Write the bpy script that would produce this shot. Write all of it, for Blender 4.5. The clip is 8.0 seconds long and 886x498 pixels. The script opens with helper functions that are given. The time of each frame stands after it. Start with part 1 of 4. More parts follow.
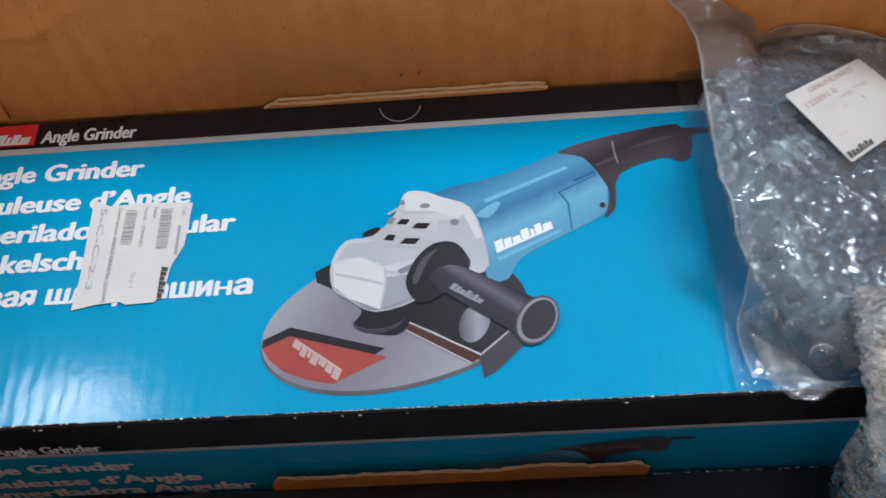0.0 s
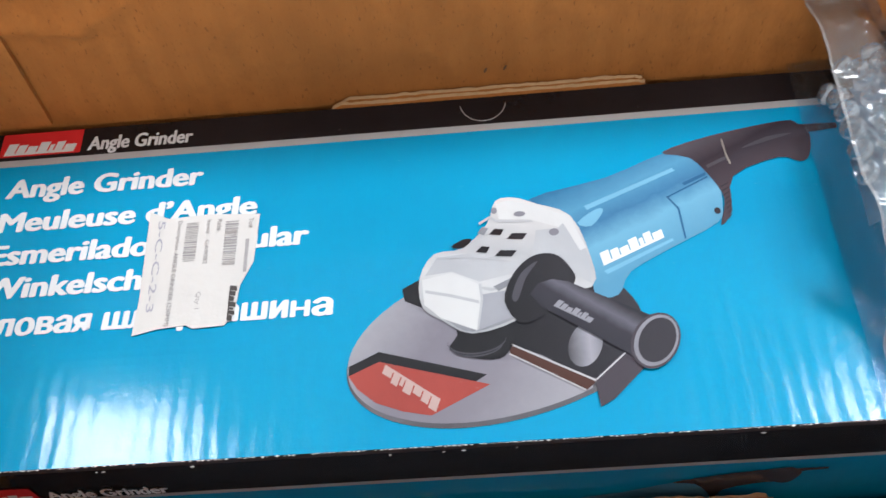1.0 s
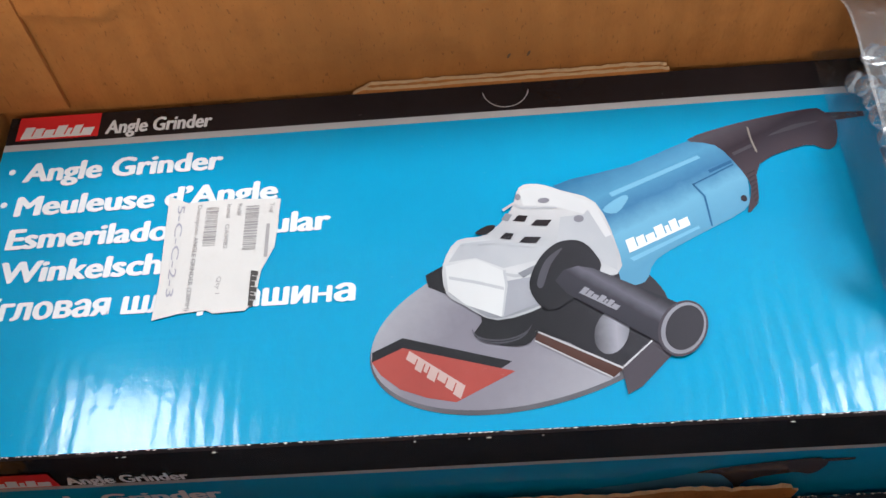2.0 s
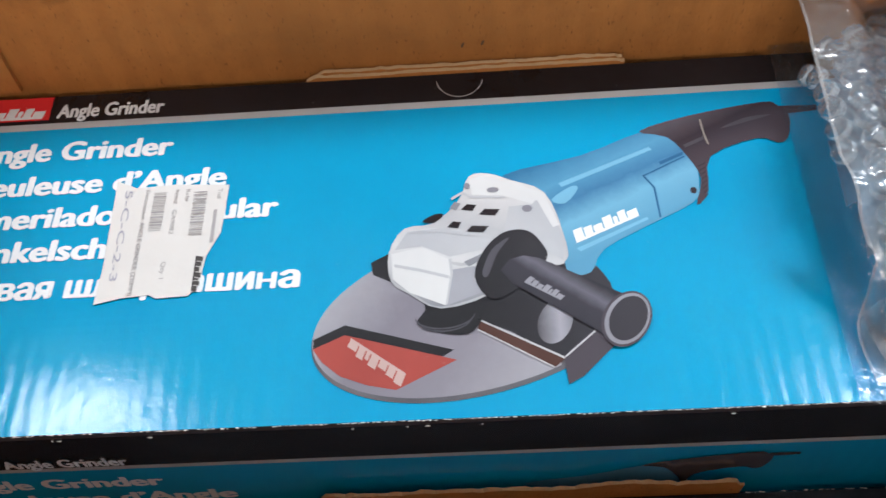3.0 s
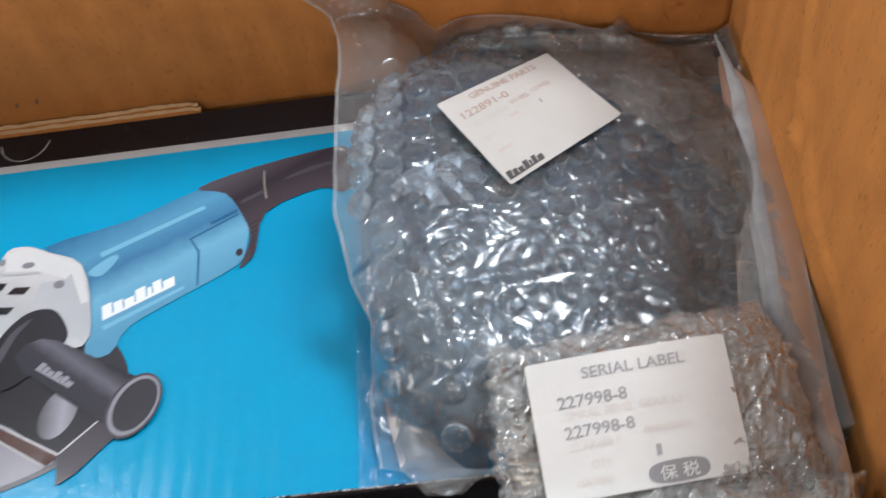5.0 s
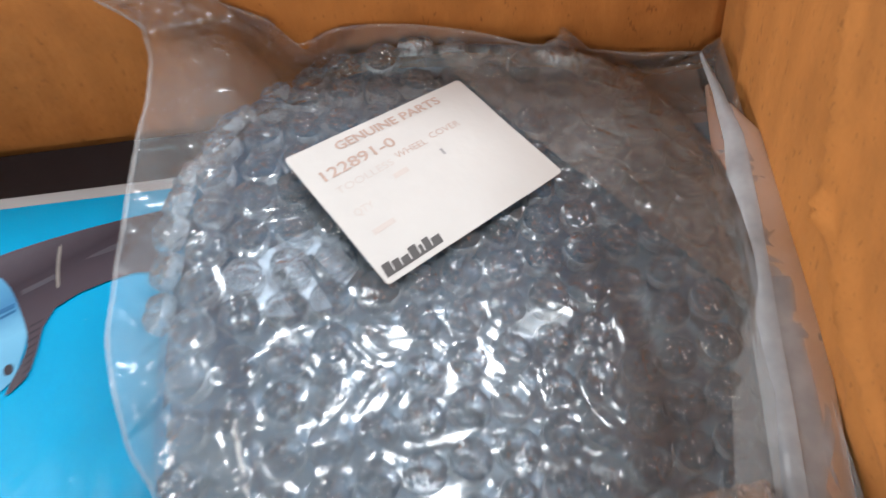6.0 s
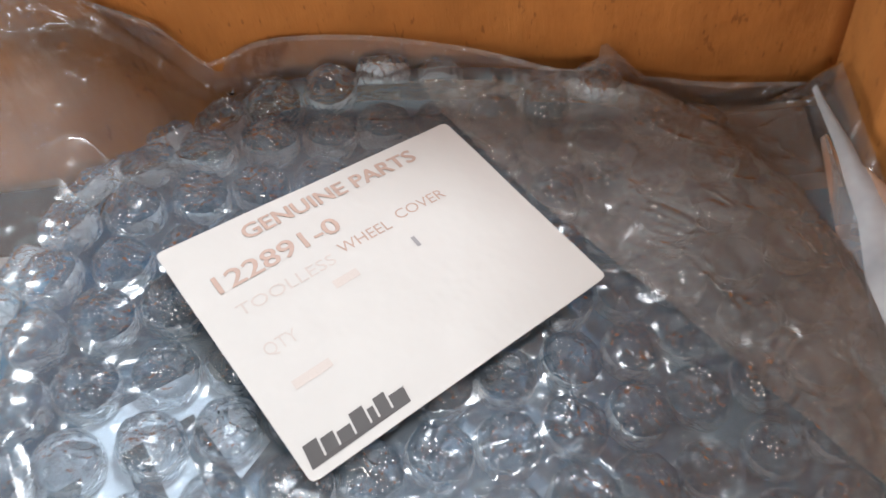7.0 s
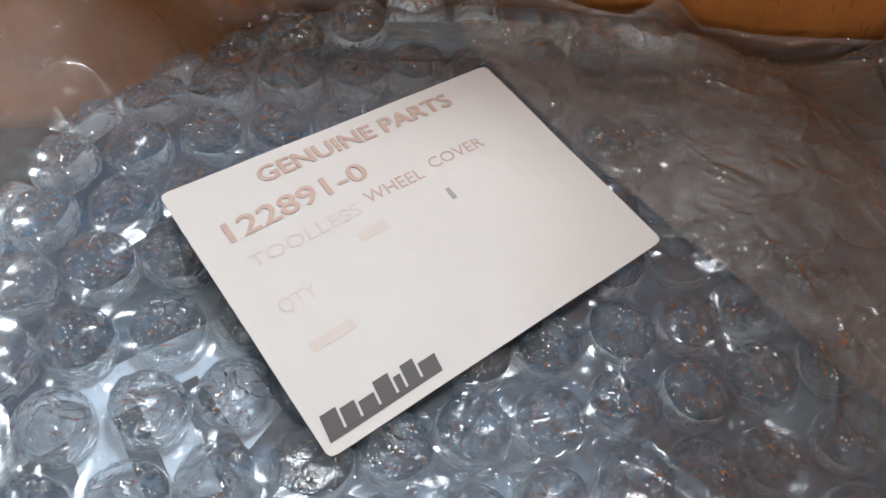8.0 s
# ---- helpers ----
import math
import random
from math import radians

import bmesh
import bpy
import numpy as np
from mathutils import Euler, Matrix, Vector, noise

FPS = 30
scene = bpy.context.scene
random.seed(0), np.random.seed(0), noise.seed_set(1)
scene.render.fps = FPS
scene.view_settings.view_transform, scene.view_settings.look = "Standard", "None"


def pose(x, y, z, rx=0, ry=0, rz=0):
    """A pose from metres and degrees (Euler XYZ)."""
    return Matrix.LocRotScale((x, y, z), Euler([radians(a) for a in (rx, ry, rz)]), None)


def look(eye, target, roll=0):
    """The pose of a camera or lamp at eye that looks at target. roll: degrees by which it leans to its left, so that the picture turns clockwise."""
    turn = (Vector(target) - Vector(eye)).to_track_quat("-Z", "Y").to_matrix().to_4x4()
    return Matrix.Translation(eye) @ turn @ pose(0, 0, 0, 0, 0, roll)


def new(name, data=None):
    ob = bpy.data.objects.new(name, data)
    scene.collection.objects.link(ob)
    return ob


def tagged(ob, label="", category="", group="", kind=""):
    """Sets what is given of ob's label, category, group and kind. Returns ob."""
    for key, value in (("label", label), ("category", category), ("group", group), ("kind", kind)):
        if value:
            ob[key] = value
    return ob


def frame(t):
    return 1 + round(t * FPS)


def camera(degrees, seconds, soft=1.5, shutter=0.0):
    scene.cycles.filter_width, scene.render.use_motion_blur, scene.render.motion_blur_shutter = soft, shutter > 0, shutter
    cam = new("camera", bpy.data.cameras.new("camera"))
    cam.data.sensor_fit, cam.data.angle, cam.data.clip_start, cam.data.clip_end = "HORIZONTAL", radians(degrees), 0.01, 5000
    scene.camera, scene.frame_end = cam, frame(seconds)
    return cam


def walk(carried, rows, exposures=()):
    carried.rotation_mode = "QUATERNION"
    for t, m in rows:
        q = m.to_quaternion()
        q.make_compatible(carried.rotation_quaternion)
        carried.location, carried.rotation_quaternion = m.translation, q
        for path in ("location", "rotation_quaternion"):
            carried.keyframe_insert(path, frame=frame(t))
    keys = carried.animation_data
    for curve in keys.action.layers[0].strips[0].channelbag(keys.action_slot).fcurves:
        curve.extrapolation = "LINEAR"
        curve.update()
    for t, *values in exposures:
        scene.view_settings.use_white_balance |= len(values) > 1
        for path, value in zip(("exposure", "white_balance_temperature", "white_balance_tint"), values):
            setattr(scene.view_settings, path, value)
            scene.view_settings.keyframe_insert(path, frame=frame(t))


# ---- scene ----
cam = camera(48.0, 8.0, shutter=0.4)
PATH = [
    (0, (0.271, -0.162, 0.536), (0.144, 0.924, -1.138), -8.9),
    (0.5, (0.242, -0.144, 0.517), (0.134, 0.947, -1.156), -8.3),
    (1, (0.227, -0.133, 0.507), (0.111, 0.951, -1.17), -9.2),
    (1.5, (0.215, -0.133, 0.505), (0.102, 0.945, -1.176), -9.0),
    (3, (0.235, -0.139, 0.494), (0.132, 0.951, -1.179), -7.4),
    (3.5, (0.265, -0.136, 0.493), (0.168, 0.951, -1.183), -7.0),
    (4, (0.324, -0.133, 0.484), (0.188, 0.965, -1.182), -9.9),
    (4.5, (0.381, -0.129, 0.471), (0.244, 0.986, -1.183), -11.9),
    (5, (0.41, -0.108, 0.46), (0.284, 0.997, -1.202), -12.2),
    (5.2, (0.418, -0.094, 0.448), (0.301, 1.01, -1.216), -11.9),
    (6.5, (0.442, 0.015, 0.34), (0.327, 1.128, -1.317), -11.5),
    (7, (0.441, 0.041, 0.317), (0.314, 1.156, -1.339), -11.2),
    (7.5, (0.435, 0.048, 0.303), (0.308, 1.136, -1.37), -10.1),
    (8, (0.435, 0.047, 0.303), (0.303, 1.125, -1.377), -9.4),
]
walk(cam, [(t, look(eye, target, roll)) for t, eye, target, roll in PATH],
     [(0, -0.50, 6200, 10), (0.4, -0.26, 6400, 10), (1, -0.12, 6500, 10), (3, -0.18, 6500, 10), (4, -0.14, 6500, 10), (5, -0.36, 6500, 10),
      (6.5, 0.12, 6500, 10), (7, -0.02, 6500, 10), (7.5, -0.22, 6500, 10), (8, -0.30, 6500, 10)])

# ---- light ----
world = bpy.data.worlds.new("room_air")
world.use_nodes = True
world.node_tree.nodes["Background"].inputs[0].default_value = (0.75, 0.86, 1.0, 1)
world.node_tree.nodes["Background"].inputs[1].default_value = 0.05
scene.world = world


def ceiling_lamp(x, y, z, w, d, watts, color):
    lamp = bpy.data.lights.new("panel_glow", "AREA")
    lamp.shape, lamp.size, lamp.size_y, lamp.energy, lamp.color = "RECTANGLE", w, d, watts, color
    new("panel_glow", lamp).matrix_world = pose(x, y, z)


LAMPS = [(-0.84, 0.62, 2.25, 0.56, 0.30), (1.46, 0.66, 2.25, 0.74, 0.50)]
ceiling_lamp(*LAMPS[0], 23, (0.90, 0.95, 1.0))
ceiling_lamp(*LAMPS[1], 72, (0.90, 0.95, 1.0))


def added_window_light(eye, target, w, h, watts):
    """Fill lamp in an added, unseen window opening behind or beside the viewer."""
    sky = bpy.data.lights.new("added_window_fill", "AREA")
    sky.shape, sky.size, sky.size_y, sky.energy, sky.color = "RECTANGLE", w, h, watts, (1.0, 0.98, 0.95)
    new("added_window_fill", sky).matrix_world = look(eye, target)


# two made-up windows, there to brighten the carton's back and side walls
added_window_light((0.20, -2.13, 1.40), (0.25, 0.15, 0.25), 1.5, 0.66, 40)
added_window_light((-2.13, -0.50, 1.15), (0.3, 0.1, 0.2), 1.3, 0.80, 40)


# ---- materials ----
class Nodes:
    """A material's node tree, with short calls to add and join nodes."""

    def __init__(self, name):
        self.mat = bpy.data.materials.new(name)
        self.mat.use_nodes = True
        self.tree = self.mat.node_tree
        self.tree.nodes.clear()
        self.out = self.add("ShaderNodeOutputMaterial")

    def add(self, kind, props=(), **inputs):
        node = self.tree.nodes.new(kind)
        for key, value in dict(props).items():
            setattr(node, key, value)
        for key, value in inputs.items():
            self.put(node, key.replace("_", " "), value)
        return node

    def put(self, node, key, value):
        slot = node.inputs[int(key[1:])] if key[0] == "i" and key[1:].isdigit() else node.inputs[key]
        if isinstance(value, bpy.types.NodeSocket):
            self.tree.links.new(value, slot)
        else:
            slot.default_value = value

    def coord(self, scale=(1, 1, 1), turn=0.0):
        at = self.add("ShaderNodeTexCoord").outputs["Object"]
        m = self.add("ShaderNodeMapping", i0=at)
        m.inputs["Scale"].default_value, m.inputs["Rotation"].default_value = scale, (0, 0, turn)
        return m.outputs[0]

    def noise(self, at, scale, detail=3.0, rough=0.6, distortion=0.0):
        return self.add("ShaderNodeTexNoise", Vector=at, Scale=scale, Detail=detail, Roughness=rough, Distortion=distortion).outputs[0]

    def ramp(self, fac, *stops):
        r = self.add("ShaderNodeValToRGB", i0=fac)
        while len(r.color_ramp.elements) < len(stops):
            r.color_ramp.elements.new(0.5)
        for e, (p, c) in zip(r.color_ramp.elements, stops):
            e.position, e.color = p, (*c, 1) if len(c) == 3 else c
        return r.outputs[0]

    def grey(self, fac, *stops):
        return self.ramp(fac, *[(p, (v, v, v)) for p, v in stops])

    def mix(self, fac, a, b, blend="MIX"):
        n = self.add("ShaderNodeMix", {"data_type": "RGBA", "blend_type": blend})
        self.put(n, "i0", fac), self.put(n, "i6", a), self.put(n, "i7", b)
        return n.outputs[2]

    def math(self, op, a, b=0.0):
        return self.add("ShaderNodeMath", {"operation": op}, i0=a, i1=b).outputs[0]

    def bump(self, height, strength, distance, normal=None):
        n = self.add("ShaderNodeBump", Strength=strength, Distance=distance, Height=height)
        if normal is not None:
            self.put(n, "Normal", normal)
        return n.outputs[0]

    def principled(self, **inputs):
        n = self.add("ShaderNodeBsdfPrincipled", **inputs)
        self.tree.links.new(n.outputs[0], self.out.inputs[0])
        return self.mat


def c4(c):
    return (*c, 1)


def kraft(name, flute=(1, 0, 0), base=(0.41, 0.153, 0.036)):
    """Brown corrugated board: fibres, faint flutes, scuffs and stains."""
    n = Nodes(name)
    at = n.coord()
    big = n.noise(at, 9, 4, 0.6)
    fine = n.noise(n.coord((900, 900, 160)), 1.0, 4, 0.7)
    wave = n.add("ShaderNodeTexWave", {"wave_type": "BANDS", "bands_direction": "X"}, Vector=n.coord((flute[0] + flute[1], 1, 1), radians(90) if flute[1] else 0.0), Scale=22, Distortion=1.2, Detail=2).outputs[1]
    col = n.ramp(big, (0.25, tuple(v * 0.78 for v in base)), (0.5, base), (0.8, tuple(min(1, v * 1.16) for v in base)))
    col = n.mix(n.grey(fine, (0.3, 0.0), (0.75, 0.22)), col, c4(tuple(v * 0.62 for v in base)))
    col = n.mix(n.grey(wave, (0.35, 0.0), (0.9, 0.16)), col, c4(tuple(v * 0.60 for v in base)))
    col = n.mix(n.grey(n.noise(at, 38, 5, 0.7), (0.50, 0.0), (0.70, 0.36)), col, c4(tuple(v * 0.55 for v in base)))
    specks = n.grey(n.noise(n.coord((900, 900, 260)), 1.0, 2, 0.5), (0.64, 0.0), (0.72, 0.55))
    col = n.mix(specks, col, c4(tuple(v * 0.35 for v in base)))
    nrm = n.bump(wave, 0.25, 0.0012, n.bump(fine, 0.3, 0.0005, n.bump(n.noise(at, 30, 4, 0.6), 0.5, 0.0035)))
    return n.principled(Base_Color=col, Roughness=0.82, Normal=nrm, Specular_IOR_Level=0.25)


def coated(name, color, rough=0.15, second=None, seams=0.35):
    """Printed, varnished board: slight colour drift, flute ripples across, scuffs."""
    n = Nodes(name)
    at = n.coord()
    if second is None:
        second = tuple(v * 0.86 for v in color)
    col = n.ramp(n.noise(at, 14, 4, 0.6), (0.3, second), (0.65, color))
    scuff = n.grey(n.noise(n.coord((260, 420, 260)), 1.0, 4, 0.7), (0.68, 0.0), (0.80, 0.10))
    col = n.mix(scuff, col, (0.55, 0.6, 0.63, 1))
    wave = n.add("ShaderNodeTexWave", {"wave_type": "BANDS", "bands_direction": "X"}, Vector=n.coord(), Scale=46, Distortion=2.2, Detail=2.5, Detail_Scale=1.6).outputs[1]
    ripple = n.noise(n.coord((150, 60, 150)), 1.0, 3, 0.6)
    nrm = n.bump(wave, seams, 0.00016, n.bump(ripple, 0.3, 0.00045, n.bump(n.noise(n.coord((420, 300, 300)), 1.0, 3), 0.3, 0.00018, n.bump(n.noise(at, 26, 2), 0.3, 0.0004))))
    rgh = n.grey(n.noise(at, 60, 4, 0.7), (0.3, rough * 0.8), (0.75, rough * 1.35))
    return n.principled(Base_Color=col, Roughness=rgh, Normal=nrm, Specular_IOR_Level=0.33)


def shaded_print(name, stops, a, b, rough=0.14):
    """Printed artwork whose ink runs through colours from point a to point b of the face."""
    n = Nodes(name)
    at = n.add("ShaderNodeTexCoord").outputs["Object"]
    d = Vector(b) - Vector(a)
    sub = n.add("ShaderNodeVectorMath", {"operation": "SUBTRACT"}, i0=at, i1=(a[0], a[1], 0)).outputs[0]
    dot = n.add("ShaderNodeVectorMath", {"operation": "DOT_PRODUCT"}, i0=sub, i1=(d.x / d.length_squared, d.y / d.length_squared, 0)).outputs["Value"]
    jitter = n.math("MULTIPLY", n.math("SUBTRACT", n.noise(at, 220, 3), 0.5), 0.10)
    col = n.ramp(n.math("ADD", dot, jitter), *stops)
    wave = n.add("ShaderNodeTexWave", {"wave_type": "BANDS", "bands_direction": "X"}, Vector=n.coord(), Scale=46, Distortion=2.2, Detail=2.5, Detail_Scale=1.6).outputs[1]
    nrm = n.bump(wave, 0.35, 0.00006, n.bump(n.noise(at, 26, 2), 0.3, 0.0006))
    return n.principled(Base_Color=col, Roughness=rough, Normal=nrm)


def clear_film(name, haze, gloss, crinkle, tint=(0.95, 0.96, 0.97), rough=0.09, milky=(0.8, 0.83, 0.86), ridge=0.0004, wave=0.0006):
    """Thin clear plastic: see-through, a little milky, smooth between sharp sparse creases that catch the lamps."""
    n = Nodes(name)
    at = n.coord()
    lines = [n.math("ABSOLUTE", n.math("SUBTRACT", n.noise(at, k, 2, 0.5, 0.8), 0.5)) for k in (crinkle, crinkle * 1.9)]
    folds = [n.grey(a, (0.0, 1.0), (0.10, 0.0)) for a in lines]
    nrm = n.bump(n.noise(at, crinkle * 0.7, 2), 1.0, wave)
    nrm = n.bump(folds[0], 1.0, ridge, n.bump(folds[1], 0.8, ridge * 0.5, nrm))
    fac = n.add("ShaderNodeFresnel", IOR=1.5, Normal=nrm).outputs[0]
    clouds = n.grey(n.noise(at, 45, 4, 0.65), (0.3, haze * 0.55), (0.7, haze * 1.4))
    clear = n.add("ShaderNodeBsdfTransparent", Color=c4(tint)).outputs[0]
    white = n.add("ShaderNodeBsdfDiffuse", Color=c4(milky), Normal=nrm).outputs[0]
    shine = n.add("ShaderNodeBsdfGlossy", Color=(1, 1, 1, 1), Roughness=rough, Normal=nrm).outputs[0]
    soft = n.add("ShaderNodeMixShader", i0=clouds, i1=clear, i2=white).outputs[0]
    full = n.add("ShaderNodeMixShader", i0=n.math("MULTIPLY", fac, gloss), i1=soft, i2=shine).outputs[0]
    n.tree.links.new(full, n.out.inputs[0])
    return n.mat


def plain(name, color, rough=0.6, metal=0.0, vary=0.85, scale=30, bump=0.2, size=0.0006):
    n = Nodes(name)
    at = n.coord()
    noise_ = n.noise(at, scale, 4, 0.65)
    col = n.ramp(noise_, (0.3, tuple(v * vary for v in color)), (0.7, color))
    nrm = n.bump(n.noise(at, scale * 5, 3), bump, size)
    return n.principled(Base_Color=col, Roughness=rough, Metallic=metal, Normal=nrm)


KRAFT_BACK = kraft("kraft_board_back")
KRAFT_SIDE = kraft("kraft_board_side", (0, 1, 0), (0.45, 0.178, 0.045))
KRAFT_TORN = kraft("kraft_board_torn", (1, 0, 0), (0.46, 0.190, 0.050))
FIBRE = plain("torn_paper_fibre", (0.42, 0.26, 0.135), 0.95, scale=300)
WHITE_FIBRE = plain("white_paper_fibre", (0.78, 0.76, 0.72), 0.9, scale=300)
BLUE = coated("blue_varnished_board", (0.0, 0.285, 0.51), 0.14, (0.0, 0.26, 0.48))
BLACK = coated("black_varnished_board", (0.010, 0.010, 0.013), 0.15, (0.018, 0.018, 0.023))
SILVER = coated("grey_printed_line", (0.42, 0.42, 0.43), 0.15)
RED = coated("red_printed_badge", (0.72, 0.03, 0.035), 0.15)
WHITE_INK = coated("white_ink", (0.74, 0.77, 0.80), 0.15, (0.68, 0.72, 0.76), 0.2)
PAPER = plain("white_label_paper", (0.62, 0.61, 0.60), 0.5, vary=0.93, scale=22, bump=0.35, size=0.0012)
# label paper again, colour lowered to stand for dimming by the bag film
BAG_PAPER = plain("film_dimmed_label_paper", (0.47, 0.455, 0.44), 0.6, vary=0.92, scale=18, bump=0.35, size=0.0012)
INK = plain("black_label_ink", (0.05, 0.045, 0.045), 0.6)
PALE = plain("pale_worn_ink", (0.58, 0.52, 0.49), 0.6, scale=150, vary=1.1)
GREY_INK = plain("grey_label_ink", (0.26, 0.25, 0.26), 0.6)
INK_SMUDGE = plain("brown_smudge", (0.12, 0.055, 0.02), 0.8)
SERIAL_INK = plain("light_grey_label_ink", (0.30, 0.29, 0.30), 0.6, vary=1.15, scale=140)
PEN = plain("blue_grey_pen", (0.36, 0.36, 0.44), 0.6)


# ---- building helpers ----
TOP = 0.170      # height of the large tool box
M_TOP = Matrix.Translation((0, 0, TOP))
M_ST = M_TOP @ pose(0, 0, 0.0012)

def part(name, bm, material, parent=None, label="", smooth=False):
    me = bpy.data.meshes.new(name)
    bm.to_mesh(me)
    bm.free()
    for m in material if isinstance(material, (list, tuple)) else [material]:
        me.materials.append(m)
    if smooth:
        me.shade_smooth()
    ob = new(name, me)
    ob.parent = parent
    if label:
        tagged(ob, label)
    return ob


def thing(name, label, category, group="", kind=""):
    return tagged(new(name), label, category, group, kind)


def slab(x0, y0, z0, x1, y1, z1, bevel=0.0, bm=None):
    own = bmesh.new() if bm is None else bm
    made = bmesh.ops.create_cube(own, size=1)["verts"]
    bmesh.ops.transform(own, verts=made, matrix=Matrix.Translation(((x0 + x1) / 2, (y0 + y1) / 2, (z0 + z1) / 2)) @ Matrix.Diagonal((x1 - x0, y1 - y0, z1 - z0, 1)))
    if bevel:
        bmesh.ops.bevel(own, geom=list({e for v in made for e in v.link_edges}), offset=bevel, segments=2, affect="EDGES", profile=0.6)
    return own


def curve_round(pts, steps=5):
    """A smooth closed outline through a few corner points."""
    out, n = [], len(pts)
    for i in range(n):
        p0, p1, p2, p3 = (Vector(pts[(i + k) % n]) for k in (-1, 0, 1, 2))
        for s in range(steps):
            t = s / steps
            out.append(0.5 * ((2 * p1) + (p2 - p0) * t + (2 * p0 - 5 * p1 + 4 * p2 - p3) * t * t + (3 * p1 - p0 - 3 * p2 + p3) * t ** 3))
    return [tuple(p) for p in out]


def oval(cx, cy, a, b, turn=0.0, n=48):
    c, s = math.cos(radians(turn)), math.sin(radians(turn))
    return [(cx + a * math.cos(k) * c - b * math.sin(k) * s, cy + a * math.cos(k) * s + b * math.sin(k) * c) for k in (2 * math.pi * i / n for i in range(n))]


def flat(outlines, m, lift, thick=0.0):
    """Printed or paper shapes on a face: m turns the face's own x, y, height into the world."""
    bm = bmesh.new()
    for pts in outlines:
        f = bm.faces.new([bm.verts.new(m @ Vector((p[0], p[1], lift + (lid(p[0], p[1]) if m in (M_TOP, M_ST) else 0.0)))) for p in pts])
        if thick:
            for v in {v for v in bmesh.ops.extrude_face_region(bm, geom=[f])["geom"] if isinstance(v, bmesh.types.BMVert)}:
                v.co += m.to_3x3() @ Vector((0, 0, thick))
    bmesh.ops.recalc_face_normals(bm, faces=bm.faces)
    return bm


def rect(x0, y0, x1, y1):
    return [(x0, y0), (x1, y0), (x1, y1), (x0, y1)]


def tag_letters(bm):
    """Numbers the faces by the letter that they belong to."""
    layer = bm.faces.layers.int.new("letter")
    seen, spans = set(), []
    for start in bm.faces:
        if start in seen:
            continue
        todo, island = [start], []
        seen.add(start)
        while todo:
            f = todo.pop()
            island.append(f)
            for v in f.verts:
                for g in v.link_faces:
                    if g not in seen:
                        seen.add(g)
                        todo.append(g)
        xs = [v.co.x for f in island for v in f.verts]
        spans.append([min(xs), max(xs), island])
    spans.sort(key=lambda a: a[0])
    groups = []
    for lo, hi, island in spans:
        if groups and min(hi, groups[-1][1]) - lo > 0.45 * min(hi - lo, groups[-1][1] - groups[-1][0]):
            groups[-1][1] = max(groups[-1][1], hi)
            groups[-1][2].extend(island)
        else:
            groups.append([lo, hi, island])
    for k, (_, _, island) in enumerate(groups):
        for f in island:
            f[layer] = k


def written(bm, material, parent):
    """Links lettering letter by letter."""
    layer = bm.faces.layers.int["letter"]
    for k in sorted({f[layer] for f in bm.faces}):
        one, at = bmesh.new(), {}
        for f in bm.faces:
            if f[layer] == k:
                one.faces.new([at[v] if v in at else at.setdefault(v, one.verts.new(v.co)) for v in f.verts])
        part("letter", one, material, parent)
    bm.free()


def letters(s, m, lift, x0, x1, base, cap, shear=0.0, bold=0.0, turn=0.0, at=None):
    """Flat lettering from x0 to x1 on a base line, cap high; with turn and at, laid along another way."""
    cu = bpy.data.curves.new("lettering", "FONT")
    cu.body, cu.shear = s, shear
    cu.resolution_u = 3
    tmp = bpy.data.objects.new("lettering", cu)
    scene.collection.objects.link(tmp)
    dg = bpy.context.evaluated_depsgraph_get()
    me = bpy.data.meshes.new_from_object(tmp.evaluated_get(dg))
    bpy.data.objects.remove(tmp)
    bpy.data.curves.remove(cu)
    bm = bmesh.new()
    bm.from_mesh(me)
    bpy.data.meshes.remove(me)
    tag_letters(bm)
    xs = [v.co.x for v in bm.verts] or [0, 1]
    lo, hi = min(xs), max(xs)
    k = (x1 - x0) / (hi - lo)
    ky = cap / 0.70
    spin = Matrix.Rotation(radians(turn), 4, "Z")
    org = Vector((at[0], at[1], 0)) if at else Vector((0, 0, 0))
    if bold:
        plain_faces = list(bm.faces)
        for n_, (ox, oy) in enumerate(((bold, 0), (-bold, 0), (bold * 0.5, 0), (-bold * 0.5, 0), (0, bold * 0.5), (0, -bold * 0.5), (bold * 0.7, bold * 0.4), (-bold * 0.7, -bold * 0.4))):
            more = bmesh.ops.duplicate(bm, geom=plain_faces)["geom"]
            for v in (g for g in more if isinstance(g, bmesh.types.BMVert)):
                v.co += Vector((ox, oy, 0.00001 * (n_ + 1)))
    for v in bm.verts:
        p = Vector(((v.co.x - lo) * k + x0, v.co.y * ky + base, lift + v.co.z))
        q = org + spin @ p
        if m in (M_TOP, M_ST):
            q.z += lid(q.x, q.y)
        v.co = m @ q
    return bm


